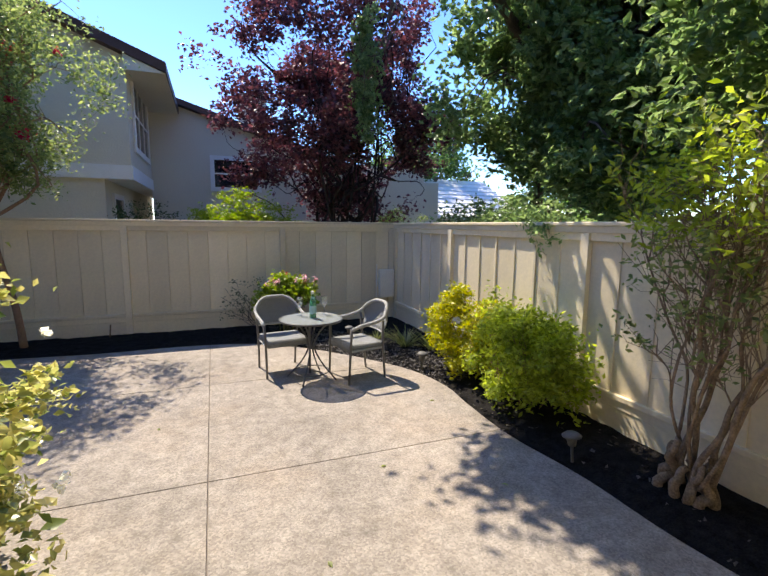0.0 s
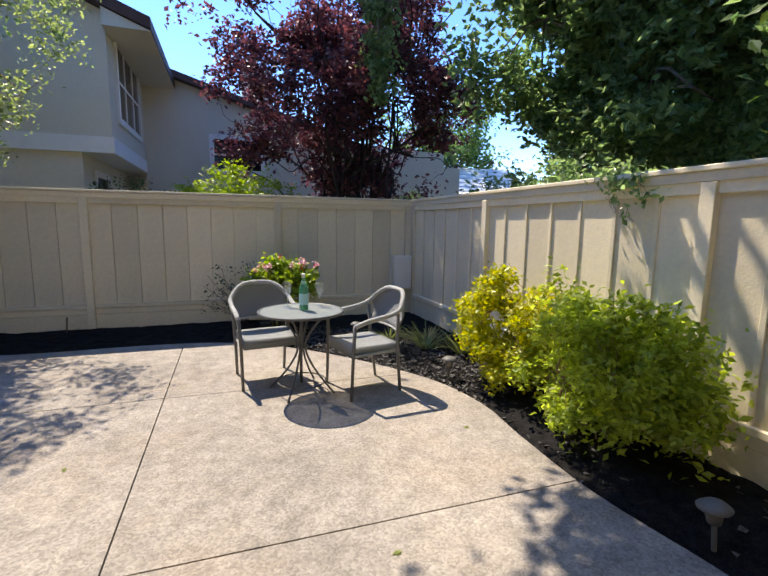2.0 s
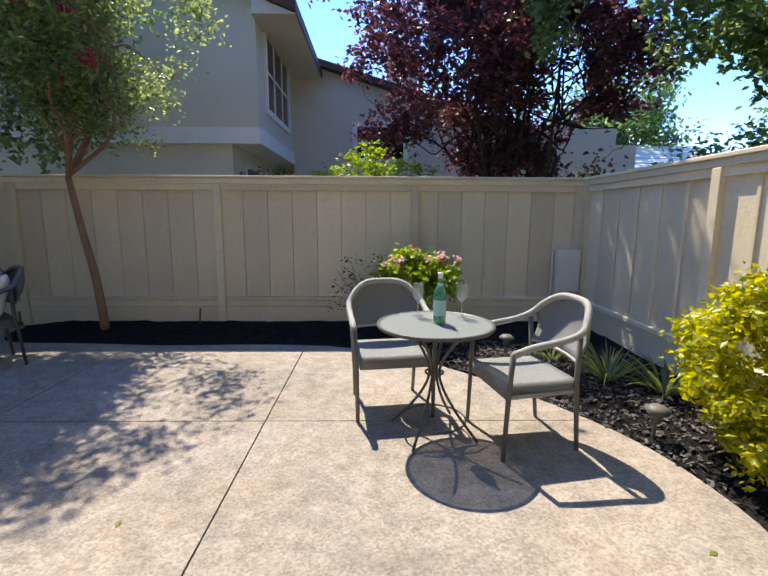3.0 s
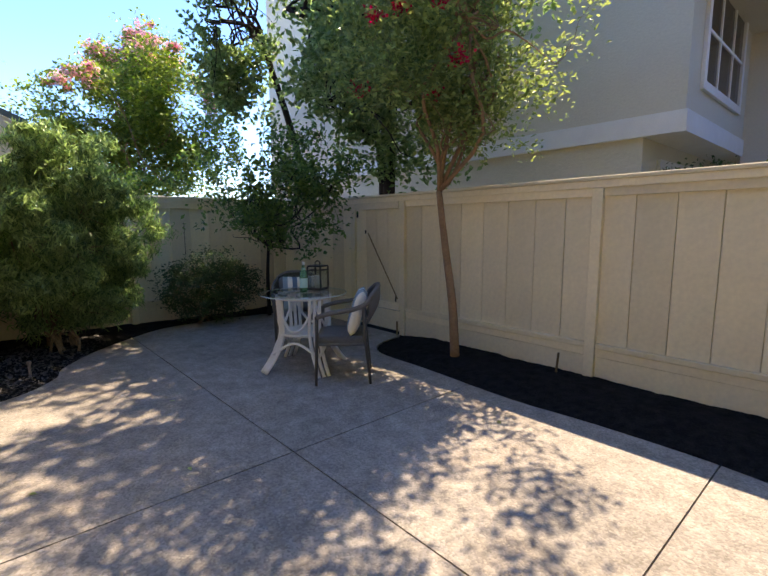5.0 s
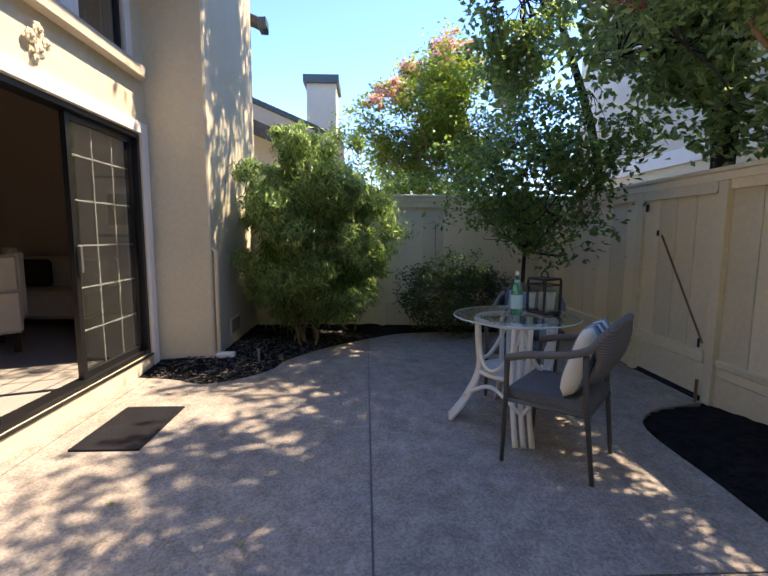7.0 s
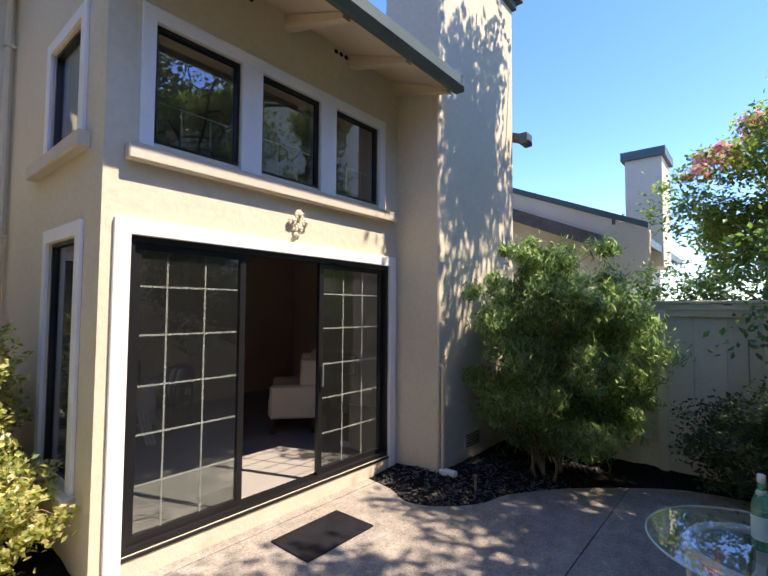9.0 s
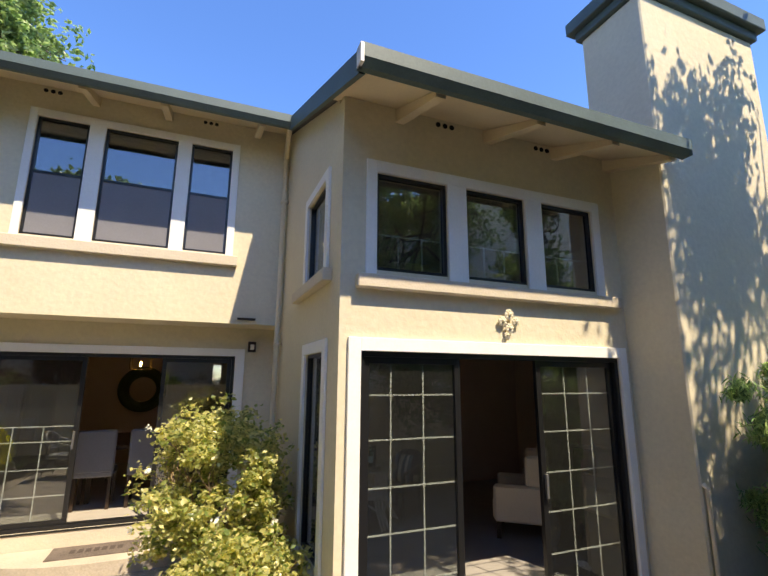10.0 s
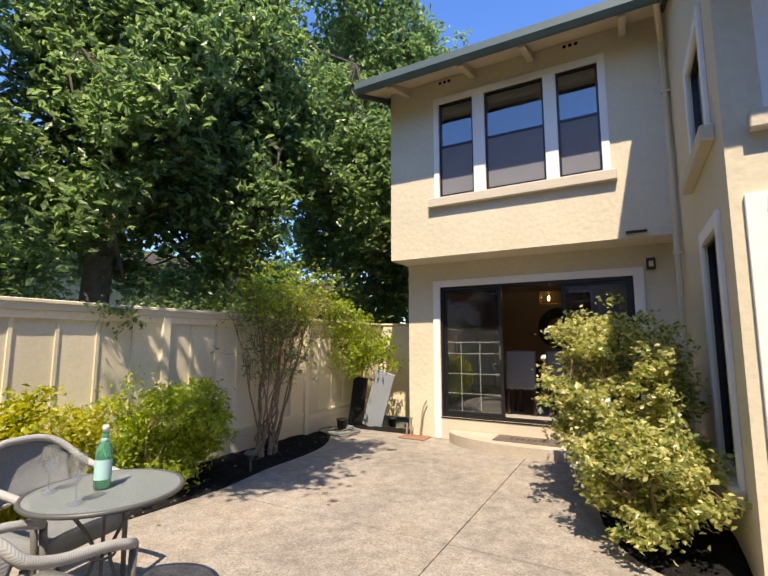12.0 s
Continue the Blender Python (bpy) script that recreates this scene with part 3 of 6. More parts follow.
def gutter(x0, x1, y, z):
    b = bmesh.new()
    prism(b, [(y, z), (y, z - 0.15), (y + 0.05, z - 0.15), (y + 0.10, z - 0.10), (y + 0.10, z + 0.0), (y + 0.085, z), (y + 0.085, z - 0.08), (y + 0.02, z - 0.12), (y + 0.02, z)], "x", x0, x1)
    g = thing("gutter", "green-grey metal gutter along the %s eave" % ("low" if z < 4.5 else "high"), "gutter")
    part("trough", b, FASCIA, g)
    for x in (x0 - 0.004, x1):
        part("end_cap", boxes((x, x + 0.004, y, y + 0.10, z - 0.15, z)), FASCIA, g)
    return g


gutter(-4.80, -1.66, 4.24, roof_z(4.24))
gutter(-1.70, 2.12, 1.50, roof_z(1.50))
gutter(-6.85, -6.66, 4.145, roof_z(4.145))
bm = bmesh.new()
prism(bm, [(4.24, roof_z(4.24) + 0.02), (4.24, roof_z(4.24) - 0.16), (1.52, roof_z(1.52) - 0.16), (1.52, roof_z(1.52) + 0.02)], "x", -1.717, -1.675)
tagged(finish("trim_rake", bm, FASCIA), "green-grey rake board on the roof edge", "trim", kind="structure")
bm = bmesh.new()
prism(bm, [(1.50, roof_z(1.50) + 0.02), (1.50, roof_z(1.50) - 0.2), (-3.2, roof_z(-3.2) - 0.2), (-3.2, roof_z(-3.2) + 0.02)], "x", 2.08, 2.12)
tagged(finish("trim_rake_end", bm, FASCIA), "green-grey rake board on the gable end", "trim", kind="structure")
bm = boxes((-1.674, -1.650, 4.262, 4.347, roof_z(4.24) - 0.15, roof_z(4.24) - 0.01))
tagged(finish("trim_gutter_end", bm, TRIM), "white end block of the gutter", "trim", kind="structure")

# downspout in the corner
ds = thing("downspout", "tan painted downspout running down the wall corner", "downspout")
bm = bmesh.new()
tube(bm, [(-1.68, 1.52, 5.20), (-1.68, 1.48, 5.08), (-1.74, 0.97, 4.95), (-1.74, 0.95, 4.8), (-1.74, 0.95, 0.05)], 0.033, 8)
part("pipe", bm, SOFFIT, ds)
for z in (4.3, 2.4, 0.9):
    part("strap", boxes((-1.795, -1.70, 0.91, 0.99, z, z + 0.03)), SOFFIT, ds)

# chimney
ch = thing("chimney", "tall tan stucco chimney with a dark green stepped cap", "chimney", kind="structure")
part("shaft", boxes((-6.65, -4.77, 3.30, 4.05, 0, 5.95), bevel=0.015), STUCCO, ch)
part("cap_lower", boxes((-6.70, -4.72, 3.25, 4.10, 5.95, 6.06), bevel=0.01), FASCIA, ch)
part("cap_upper", boxes((-6.77, -4.65, 3.18, 4.17, 6.06, 6.22), bevel=0.01), FASCIA, ch)
vent = thing("wall_vent", "dark metal louvred vent at the foot of the chimney", "vent")
part("vent_frame", boxes((-5.63, -5.29, 4.051, 4.066, 0.17, 0.35)), STUCCO_GREY, vent)
for i in range(5):
    part("slat", boxes((-5.61, -5.31, 4.066, 4.076, 0.19 + 0.03 * i, 0.205 + 0.03 * i)), BRASS, vent)
gp = thing("wall_conduit", "tan conduit running up the chimney corner", "conduit")
bm = bmesh.new()
tube(bm, [(-4.80, 4.085, 0.0), (-4.80, 4.085, 1.12), (-4.80, 4.05, 1.15)], 0.02, 8)
part("pipe", bm, SOFFIT, gp)
part("foot", boxes((-4.84, -4.76, 4.06, 4.24, 0, 0.10), bevel=0.01), TRIM, gp)


# ---- windows and doors ----
def frame_boxes(a0, a1, z0, z1, t, to):
    """Four bars of a frame; `to` turns (a0, a1, z0, z1) into a box span."""
    return [to(a0, a0 + t, z0, z1), to(a1 - t, a1, z0, z1), to(a0 + t, a1 - t, z0, z0 + t), to(a0 + t, a1 - t, z1 - t, z1)]


def window(name, spans, z0, z1, wall, trim_to, sill, axis="y", hung=False, blind=False, grid=False, label=""):
    w = thing(name, label, "window", kind="structure")

    def to(lo, hi):
        return (lambda a, b, c, d: (a, b, lo, hi, c, d)) if axis == "y" else (lambda a, b, c, d: (lo, hi, a, b, c, d))
    out0, out1, outz = trim_to
    edges = sorted([(min(s), max(s)) for s in spans])
    tr = to(wall + 0.001, wall + 0.026)
    inner0, inner1 = edges[0][0], edges[-1][1]
    pieces = [tr(out0, inner0, sill[3] - 0.002, outz), tr(inner1, out1, sill[3] - 0.002, outz), tr(inner0, inner1, z1, outz)]
    for (p, q), (r, s) in zip(edges, edges[1:]):
        pieces.append(tr(q, r, sill[3] - 0.002, z1))
    for p in pieces:
        part("casing", boxes(p, bevel=0.003), TRIM, w)
    part("sill", boxes(to(wall + 0.001, wall + 0.085)(sill[0], sill[1], sill[2], sill[3]), bevel=0.008), SILLPAINT, w)
    for a, b in edges:
        fr = part("sash_frame", boxes(*frame_boxes(a, b, z0, z1, 0.028, to(wall - 0.06, wall - 0.015))), BLACKAL, w)
        zm = z0 + (z1 - z0) * 0.53
        pane = part("pane", boxes(to(wall - 0.045, wall - 0.040)(a + 0.026, b - 0.026, z0 + 0.026, z1 - 0.026)), GLASS, w)
        pane.visible_shadow = False
        if hung:
            part("meeting_rail", boxes(to(wall - 0.058, wall - 0.018)(a + 0.028, b - 0.028, zm - 0.015, zm + 0.015)), BLACKAL, w)
            part("insect_screen", boxes(to(wall - 0.032, wall - 0.029)(a + 0.03, b - 0.03, z0 + 0.03, zm - 0.016)), SCREEN, w)
        if blind:
            for i in range(3):
                part("blind_slat", boxes(to(wall - 0.12, wall - 0.09)(a + 0.02, b - 0.02, z1 - 0.05 - 0.045 * i, z1 - 0.015 - 0.045 * i)), BLIND, w)
        if grid:
            for i in (1, 2):
                x = a + (b - a) * i / 3
                part("muntin", boxes(to(wall - 0.062, wall - 0.052)(x - 0.006, x + 0.006, z0 + 0.03, z0 + (z1 - z0) * 0.38)), GRIDWHITE, w)
            part("muntin", boxes(to(wall - 0.062, wall - 0.052)(a + 0.03, b - 0.03, z0 + (z1 - z0) * 0.37, z0 + (z1 - z0) * 0.385)), GRIDWHITE, w)
    return w


window("window_1", LIV_UP, 2.84, 3.67, LY, (-4.52, -2.00, 3.77), (-4.66, -1.92, 2.68, 2.79), grid=True, label="row of three black-framed windows in wide white casing")
window("window_2", DIN_UP, 3.54, 4.97, UY, (-1.14, 1.18, 5.06), (-1.20, 1.26, 3.38, 3.51), hung=True, blind=True, label="row of three double-hung windows with grey screens, white casing")
w3 = window("window_3", [(2.33, 3.06)], 2.90, 3.74, SX, (2.23, 3.16, 3.83), (1.98, 3.28, 2.77, 2.88), axis="x", label="narrow upper side window in white casing")
part("curtain", boxes((SX - 0.13, SX - 0.12, 2.34, 3.05, 2.91, 3.73)), BLIND, w3, "pale drawn curtain behind the glass")
window("window_4", [(2.42, 3.10)], 0.55, 2.21, SX, (2.33, 3.20, 2.31), (2.3, 3.24, 0.42, 0.52), axis="x", label="narrow lower side window in white casing")


def slider(name, x0, x1, z0, z1, y, stops, open_gap, grids, trim, label):
    """A three-part sliding glass door: frame, panels with muntins, white casing to the ground."""
    d = thing(name, label, "sliding door", kind="structure")
    part("door_frame", boxes(*frame_boxes(x0, x1, z0, z1, 0.04, lambda a, b, c, e: (a, b, y - 0.13, y - 0.01, c, e))), BLACKAL, d)
    t0, t1, tz = trim
    for span in ((t0, x0, 0.005, tz), (x1, t1, 0.005, tz), (x0, x1, z1, tz)):
        part("casing", boxes((span[0], span[1], y + 0.001, y + 0.03, span[2], span[3]), bevel=0.003), TRIM, d)
    for i, (a, b) in enumerate(stops):
        yy = y - 0.06 if i == 0 else y - 0.075
        p = part("panel_frame", boxes(*frame_boxes(a, b, z0 + 0.04, z1 - 0.04, 0.05, lambda u, v, c, e: (u, v, yy - 0.02, yy + 0.02, c, e))), BLACKAL, d)
        g = part("pane", boxes((a + 0.048, b - 0.048, yy - 0.003, yy + 0.003, z0 + 0.088, z1 - 0.088)), GLASS, d)
        g.visible_shadow = False
        vs, hs, top = grids[i]
        for x in vs:
            part("muntin", boxes((x - 0.006, x + 0.006, yy - 0.012, yy - 0.006, z0 + 0.09, top)), GRIDWHITE, d)
        for z in hs:
            part("muntin", boxes((a + 0.05, b - 0.05, yy - 0.0125, yy - 0.0065, z - 0.006, z + 0.006)), GRIDWHITE, d)
    for x in open_gap:
        part("handle", boxes((x - 0.012, x + 0.012, y - 0.05, y - 0.02, z0 + 0.85, z0 + 1.05), bevel=0.004), METAL_GREY, d)
    part("threshold", boxes((x0, x1, y - 0.16, y + 0.02, z0 - 0.02, z0 - 0.002)), BLACKAL, d)
    return d


slider("door_1", -4.62, -1.97, 0.15, 2.20, LY, [(-2.86, -2.01), (-4.58, -3.66)], (-3.69,),
       [((-2.25, -2.53), (1.87, 1.54, 1.20, 0.88, 0.55), 2.11), ((-4.0, -4.28), (1.87, 1.54, 1.20, 0.88, 0.55), 2.11)], (-4.71, -1.87, 2.30), "black-framed sliding glass door with white muntins, standing open")
slider("door_2", -1.30, 1.34, 0.32, 2.28, DY, [(0.40, 1.30), (-1.26, -0.42)], (0.44,),
       [((1.04, 0.75), (1.43, 1.26, 0.96, 0.67), 1.43), ((-0.7, -0.98), (1.43, 1.26, 0.96, 0.67), 1.43)], (-1.42, 1.45, 2.38), "black-framed sliding glass door half open above a curved step")
tagged(finish("trim_door_curb", boxes((-4.62, -1.97, LY - 0.14, LY + 0.012, 0.0, 0.128)), SILLPAINT), "tan painted curb under the sliding door", "trim", kind="structure")
tagged(finish("trim_dining_curb", boxes((-1.30, 1.34, DY - 0.14, DY + 0.012, 0.0, 0.298)), SILLPAINT), "tan painted curb under the dining door", "trim", kind="structure")

step_outline = [(-0.1 + 1.3 * math.cos(a), 0.315 + 0.64 * math.sin(a)) for a in [math.pi * i / 24 for i in range(25)]]
bm = bmesh.new()
prism(bm, step_outline, "z", 0.0, 0.14)
bmesh.ops.bevel(bm, geom=[e for e in bm.edges if all(v.co.z > 0.13 for v in e.verts)], offset=0.012, segments=2, affect="EDGES")
tagged(finish("door_step", bm, STEP_CONC), "curved pale concrete step below the dining door", "step", kind="structure")


# ---- rooms behind the glass ----
def room(names, x0, x1, y0, y1, z0, z1, floor_mat):
    tagged(finish(names[0], boxes((x0, x1, y0, y1, z0 - 0.1, z0)), floor_mat), "pale floor of the room behind the glass", "floor", kind="structure")
    tagged(finish(names[1], boxes((x0, x1, y0, y1, z1, z1 + 0.1)), ROOMWALL), "plain ceiling of the room behind the glass", "ceiling", kind="structure")
    for span in ((x0 - 0.1, x0, y0, y1, z0, z1), (x1, x1 + 0.1, y0, y1, z0, z1), (x0, x1, y0 - 0.1, y0, z0, z1)):
        tagged(finish(names[2], boxes(span), ROOMWALL), "taupe inner wall of the room", "wall", kind="structure")


room(("floor_living", "ceiling_living", "wall_living_inner"), -6.85, -1.97, -0.9, 3.34, 0.13, 4.2, CARPET)
room(("floor_dining", "ceiling_dining", "wall_dining_inner"), -1.68, 1.70, -4.2, 0.14, 0.30, 2.62, TILE_IN)
room(("floor_bedroom", "ceiling_bedroom", "wall_bedroom_inner"), -1.68, 1.72, -3.0, 0.69, 2.85, 5.3, CARPET)


# ---- fences ----
piece_meshes = {}


def piece(name, dx, dy, dz, at, material, parent, rz=0.0, bevel=0.003):
    """A small bevelled board; boards of one size share their mesh."""
    key = (round(dx, 3), round(dy, 3), round(dz, 3), material.name)
    if key not in piece_meshes:
        b = boxes((-dx / 2, dx / 2, -dy / 2, dy / 2, -dz / 2, dz / 2), bevel=bevel)
        me_ = bpy.data.meshes.new(name)
        bmesh.ops.recalc_face_normals(b, faces=b.faces[:])
        b.to_mesh(me_)
        b.free()
        me_.materials.append(material)
        piece_meshes[key] = me_
    ob = new(name, piece_meshes[key])
    ob.matrix_basis = pose(*at, 0, 0, rz)
    ob.parent = parent
    return ob


def fence(label, length, posts, at, top=1.80, board=0.295, battens=False, skip=()):
    """A painted board fence along its local x, its face towards local -y. skip: spans left open for a gate."""
    f = thing("fence", label, "fence", kind="structure", at=at)
    def open_at(x):
        return any(a < x < b for a, b in skip)
    cuts = [0.0, *[p for p in posts], length]
    segs = []
    for a, b in zip(cuts, cuts[1:]):
        if b - a > 0.1 and not open_at((a + b) / 2):
            segs.append((a, b))
    for p in posts:
        piece("post", 0.09, 0.05, top - 0.10, (p, -0.022, (top - 0.10) / 2), FENCE, f)
    for a, b in segs:
        n = max(1, round((b - a) / board))
        w = (b - a) / n
        for i in range(n):
            piece("board", w - 0.005, 0.018, top - 0.30, (a + w * (i + 0.5), 0.012 + 0.002 * (i % 2), 0.22 + (top - 0.30) / 2), FENCE, f)
            if battens and i:
                piece("batten", 0.035, 0.014, top - 0.45, (a + w * i, -0.003, 0.29 + (top - 0.45) / 2), FENCE, f)
        piece("backing", b - a, 0.012, top - 0.06, ((a + b) / 2, 0.034, (top - 0.06) / 2), FENCE, f)
        ln = b - a - 0.092
        mid = (a + b) / 2
        piece("top_rail", ln, 0.03, 0.085, (mid, -0.012, top - 0.125), FENCE, f)
        piece("lower_rail", ln, 0.035, 0.05, (mid, -0.014, 0.335), FENCE, f, bevel=0.006)
        piece("lower_rail", ln, 0.022, 0.07, (mid, -0.008, 0.273), FENCE, f)
        piece("kickboard", ln, 0.02, 0.25, (mid, -0.003, 0.11), FENCE, f)
    a, b = 0.0, length
    piece("cap", b - a, 0.12, 0.035, ((a + b) / 2, 0.0, top - 0.018), FENCE, f, bevel=0.006)
    piece("cap_trim", b - a, 0.02, 0.06, ((a + b) / 2, -0.035, top - 0.066), FENCE, f)
    return f


XL, XR, YB = -6.5, 3.24, 8.24
back = fence("tan painted board fence with cap rail along the back", XR - XL, [-4.52 - XL, -3.53 - XL, -1.15 - XL, 1.19 - XL, 3.15 - XL], pose(XL, YB, 0), skip=[(-4.52 - XL, -3.53 - XL)])
fence("tan painted board-and-batten fence dappled with light", 10.3, [0.09, 2.14, 4.59, 7.04, 9.49], pose(XR, YB, 0, 0, 0, -90), board=0.345, battens=True)
fence("tan painted board fence in shade behind the bushes", 4.2, [1.75, 4.0], pose(XL, 4.05, 0, 0, 0, 90), top=1.84)
fence("tan painted return fence beside the house corner", 1.4, [0.05, 1.3], pose(1.86, -1.2, 0))

gate = thing("gate", "tan painted board gate with a diagonal brace and latch", "gate", at=pose(-4.475, YB - 0.015, 0))
for i in range(4):
    piece("board", 0.215, 0.018, 1.32, (0.115 + 0.221 * i, 0.0, 0.36 + 0.66 + 0.03), FENCE, gate)
piece("rail", 0.88, 0.03, 0.09, (0.45, -0.02, 1.66), FENCE, gate)
piece("rail", 0.88, 0.03, 0.09, (0.45, -0.02, 0.36), FENCE, gate)
piece("kickboard", 0.88, 0.02, 0.26, (0.45, 0.0, 0.17), FENCE, gate)
bm = bmesh.new()
tube(bm, [(0.28, -0.02, 1.30), (0.86, -0.02, 0.46)], 0.008, 6)
part("brace_rod", bm, BRASS, gate, "thin dark diagonal rod")
piece("latch", 0.02, 0.02, 0.07, (0.07, -0.035, 1.55), PLASTIC_K, gate)
piece("hinge", 0.018, 0.015, 0.07, (0.84, -0.035, 0.46), PLASTIC_K, gate)
piece("hinge", 0.018, 0.015, 0.05, (0.24, -0.03, 1.32), PLASTIC_K, gate)

ub = thing("utility_box", "tan painted utility box mounted in the fence corner", "utility box")
part("body", boxes((2.90, 3.18, 8.10, 8.205, 0.44, 0.95), bevel=0.008), BRICKBOX, ub)
part("cover", boxes((2.915, 3.165, 8.09, 8.0995, 0.46, 0.93), bevel=0.004), BRICKBOX, ub)
bm = bmesh.new()
tube(bm, [(2.86, 8.17, 0.02), (2.86, 8.17, 1.05)], 0.014, 6)
part("conduit", bm, BRICKBOX, ub)
bm = bmesh.new()
tube(bm, [(3.21, 8.17, 0.9), (3.21, 8.17, 1.72)], 0.012, 6)
part("conduit", bm, BRICKBOX, ub)


# ---- plants ----
def leaves(name, centres, size, material, parent, seed=0, aspect=0.45, up=0.35, droop=0.0, fold=0.22, spread=0.35, label="", lobes=1):
    """Many folded leaves at the given points, in one mesh."""
    g = np.random.default_rng(seed)
    c = np.asarray(centres, float)
    if lobes > 1:
        c = np.repeat(c, lobes, 0)
    n = len(c)
    s = size * g.uniform(1 - spread, 1 + spread, (n, 1))
    d = g.normal(size=(n, 3))
    if lobes > 1:
        base = np.repeat(g.normal(size=(n // lobes, 3)), lobes, 0)
        d = base + 0.8 * d
    d[:, 2] = d[:, 2] * 0.6 - droop
    d /= np.linalg.norm(d, axis=1, keepdims=True) + 1e-9
    nrm = g.normal(size=(n, 3)) * (1 - up)
    nrm[:, 2] += up * 1.6
    w = np.cross(d, nrm)
    w /= np.linalg.norm(w, axis=1, keepdims=True) + 1e-9
    f = np.cross(w, d)
    a = c - d * s * 0.5
    b = c + d * s * 0.5
    m = c + d * s * 0.03
    p = m + w * s * aspect * 0.5 + f * s * fold * 0.5
    q = m - w * s * aspect * 0.5 + f * s * fold * 0.5
    v = np.stack([a, p, b, q], 1).reshape(-1, 3)
    i = np.arange(n)[:, None] * 4
    tri = np.stack([i + [0, 1, 2], i + [0, 2, 3]], 1).reshape(-1, 3)
    me_ = bpy.data.meshes.new(name)
    me_.vertices.add(len(v))
    me_.vertices.foreach_set("co", v.ravel())
    me_.loops.add(len(tri) * 3)
    me_.loops.foreach_set("vertex_index", tri.ravel().astype(np.int32))
    me_.polygons.add(len(tri))
    me_.polygons.foreach_set("loop_start", np.arange(len(tri), dtype=np.int32) * 3)
    me_.update(calc_edges=True)
    me_.validate()
    me_.materials.append(material)
    ob = new(name, me_)
    ob.parent = parent
    return tagged(ob, label) if label else ob


def wander(a, b, g, bend=0.12, steps=5):
    """A slightly crooked line from a to b."""
    a, b = np.asarray(a, float), np.asarray(b, float)
    ln = np.linalg.norm(b - a)
    pts = [a + (b - a) * t + g.normal(size=3) * ln * bend * math.sin(math.pi * t) for t in np.linspace(0, 1, steps)]
    return [tuple(p) for p in pts]


def cloud(g, tips, per, radius, squash=0.75):
    """Leaf places: blobs of uneven size around the twig tips."""
    out = []
    for t in tips:
        k = max(3, int(per * g.uniform(0.5, 1.5)))
        r = radius * g.uniform(0.6, 1.35)
        p = g.normal(size=(k, 3)) * r * 0.55
        p[:, 2] *= squash
        out.append(np.asarray(t) + p)
    return np.concatenate(out)


def tree(name, label, trunk, fork, limbs, centre, radii, twigs, per, clump, leaf, leaf_material, bark, r0, seed, aspect=0.5, droop=0.1, lobes=1, hollow=0.35, category="tree", floor=None, flowers=None, gaps=0.0, vase=0.0):
    """A tapered trunk, limbs reaching into an uneven crown, twigs, and leaves in clumps with gaps between."""
    g = np.random.default_rng(seed)
    t = thing(name, label, category)
    b = bmesh.new()
    tube(b, smooth_line(trunk, 4), r0, 10, r0 * 0.62)
    part("trunk", b, bark, t, smooth=True)
    centre, radii = np.asarray(centre, float), np.asarray(radii, float)
    top = np.asarray(trunk[-1], float)
    ends = []
    for i in range(limbs):
        d = g.normal(size=3)
        d /= np.linalg.norm(d)
        e = centre + d * radii * g.uniform(0.45, 0.85)
        start = top if i < fork else ends[g.integers(0, len(ends))][0]
        line = wander(start, e, g, 0.10, 6)
        rr = r0 * (0.45 if i < fork else 0.26)
        limb = bmesh.new()
        tube(limb, smooth_line(line, 3), rr, 6, rr * 0.25)
        part("limb", limb, bark, t, smooth=True)
        ends.append((np.array(line[3]), np.array(line[5])))
    tips = []
    tries = 0
    while len(tips) < twigs and tries < twigs * 30:
        tries += 1
        d = g.normal(size=3)
        d /= np.linalg.norm(d)
        p = centre + d * radii * (g.uniform(hollow ** 3, 1) ** (1 / 3)) * (0.80 + 0.55 * noise.noise(Vector(d * 1.8) + Vector((seed, 0, 0))))
        if vase:
            w_ = 1 - vase * (1 - min(1.0, max(0.0, (p[2] - centre[2] + radii[2]) / (1.3 * radii[2]))))
            p[:2] = top[:2] + (p[:2] - top[:2]) * w_
        if floor is not None and p[2] < floor:
            continue
        if noise.noise(Vector(p * 0.9) + Vector((0, seed, 0))) < gaps - 0.5:
            continue
        tips.append(p)
    b = bmesh.new()
    for p in tips[:min(len(tips), 170)]:
        s = min(ends, key=lambda e: np.linalg.norm(e[1] - p))[1]
        tube(b, wander(s, p, g, 0.08, 4), r0 * 0.09, 4, r0 * 0.03)
    tagged(part("twigwork", b, bark, t), kind="stuff")
    pts = cloud(g, tips, per, clump)
    leaves("crown", pts, leaf, leaf_material, t, seed, aspect, droop=droop, lobes=lobes)
    if flowers:
        fm, count, fs, where = flowers
        sel = [p for p in tips if where(p)]
        sel = [sel[i] for i in g.permutation(len(sel))[:count]]
        if sel:
            leaves("blossom", cloud(g, sel, 60, clump * 0.45), fs, fm, t, seed + 1, 0.9, label="clusters of crinkled blossom")
    return t


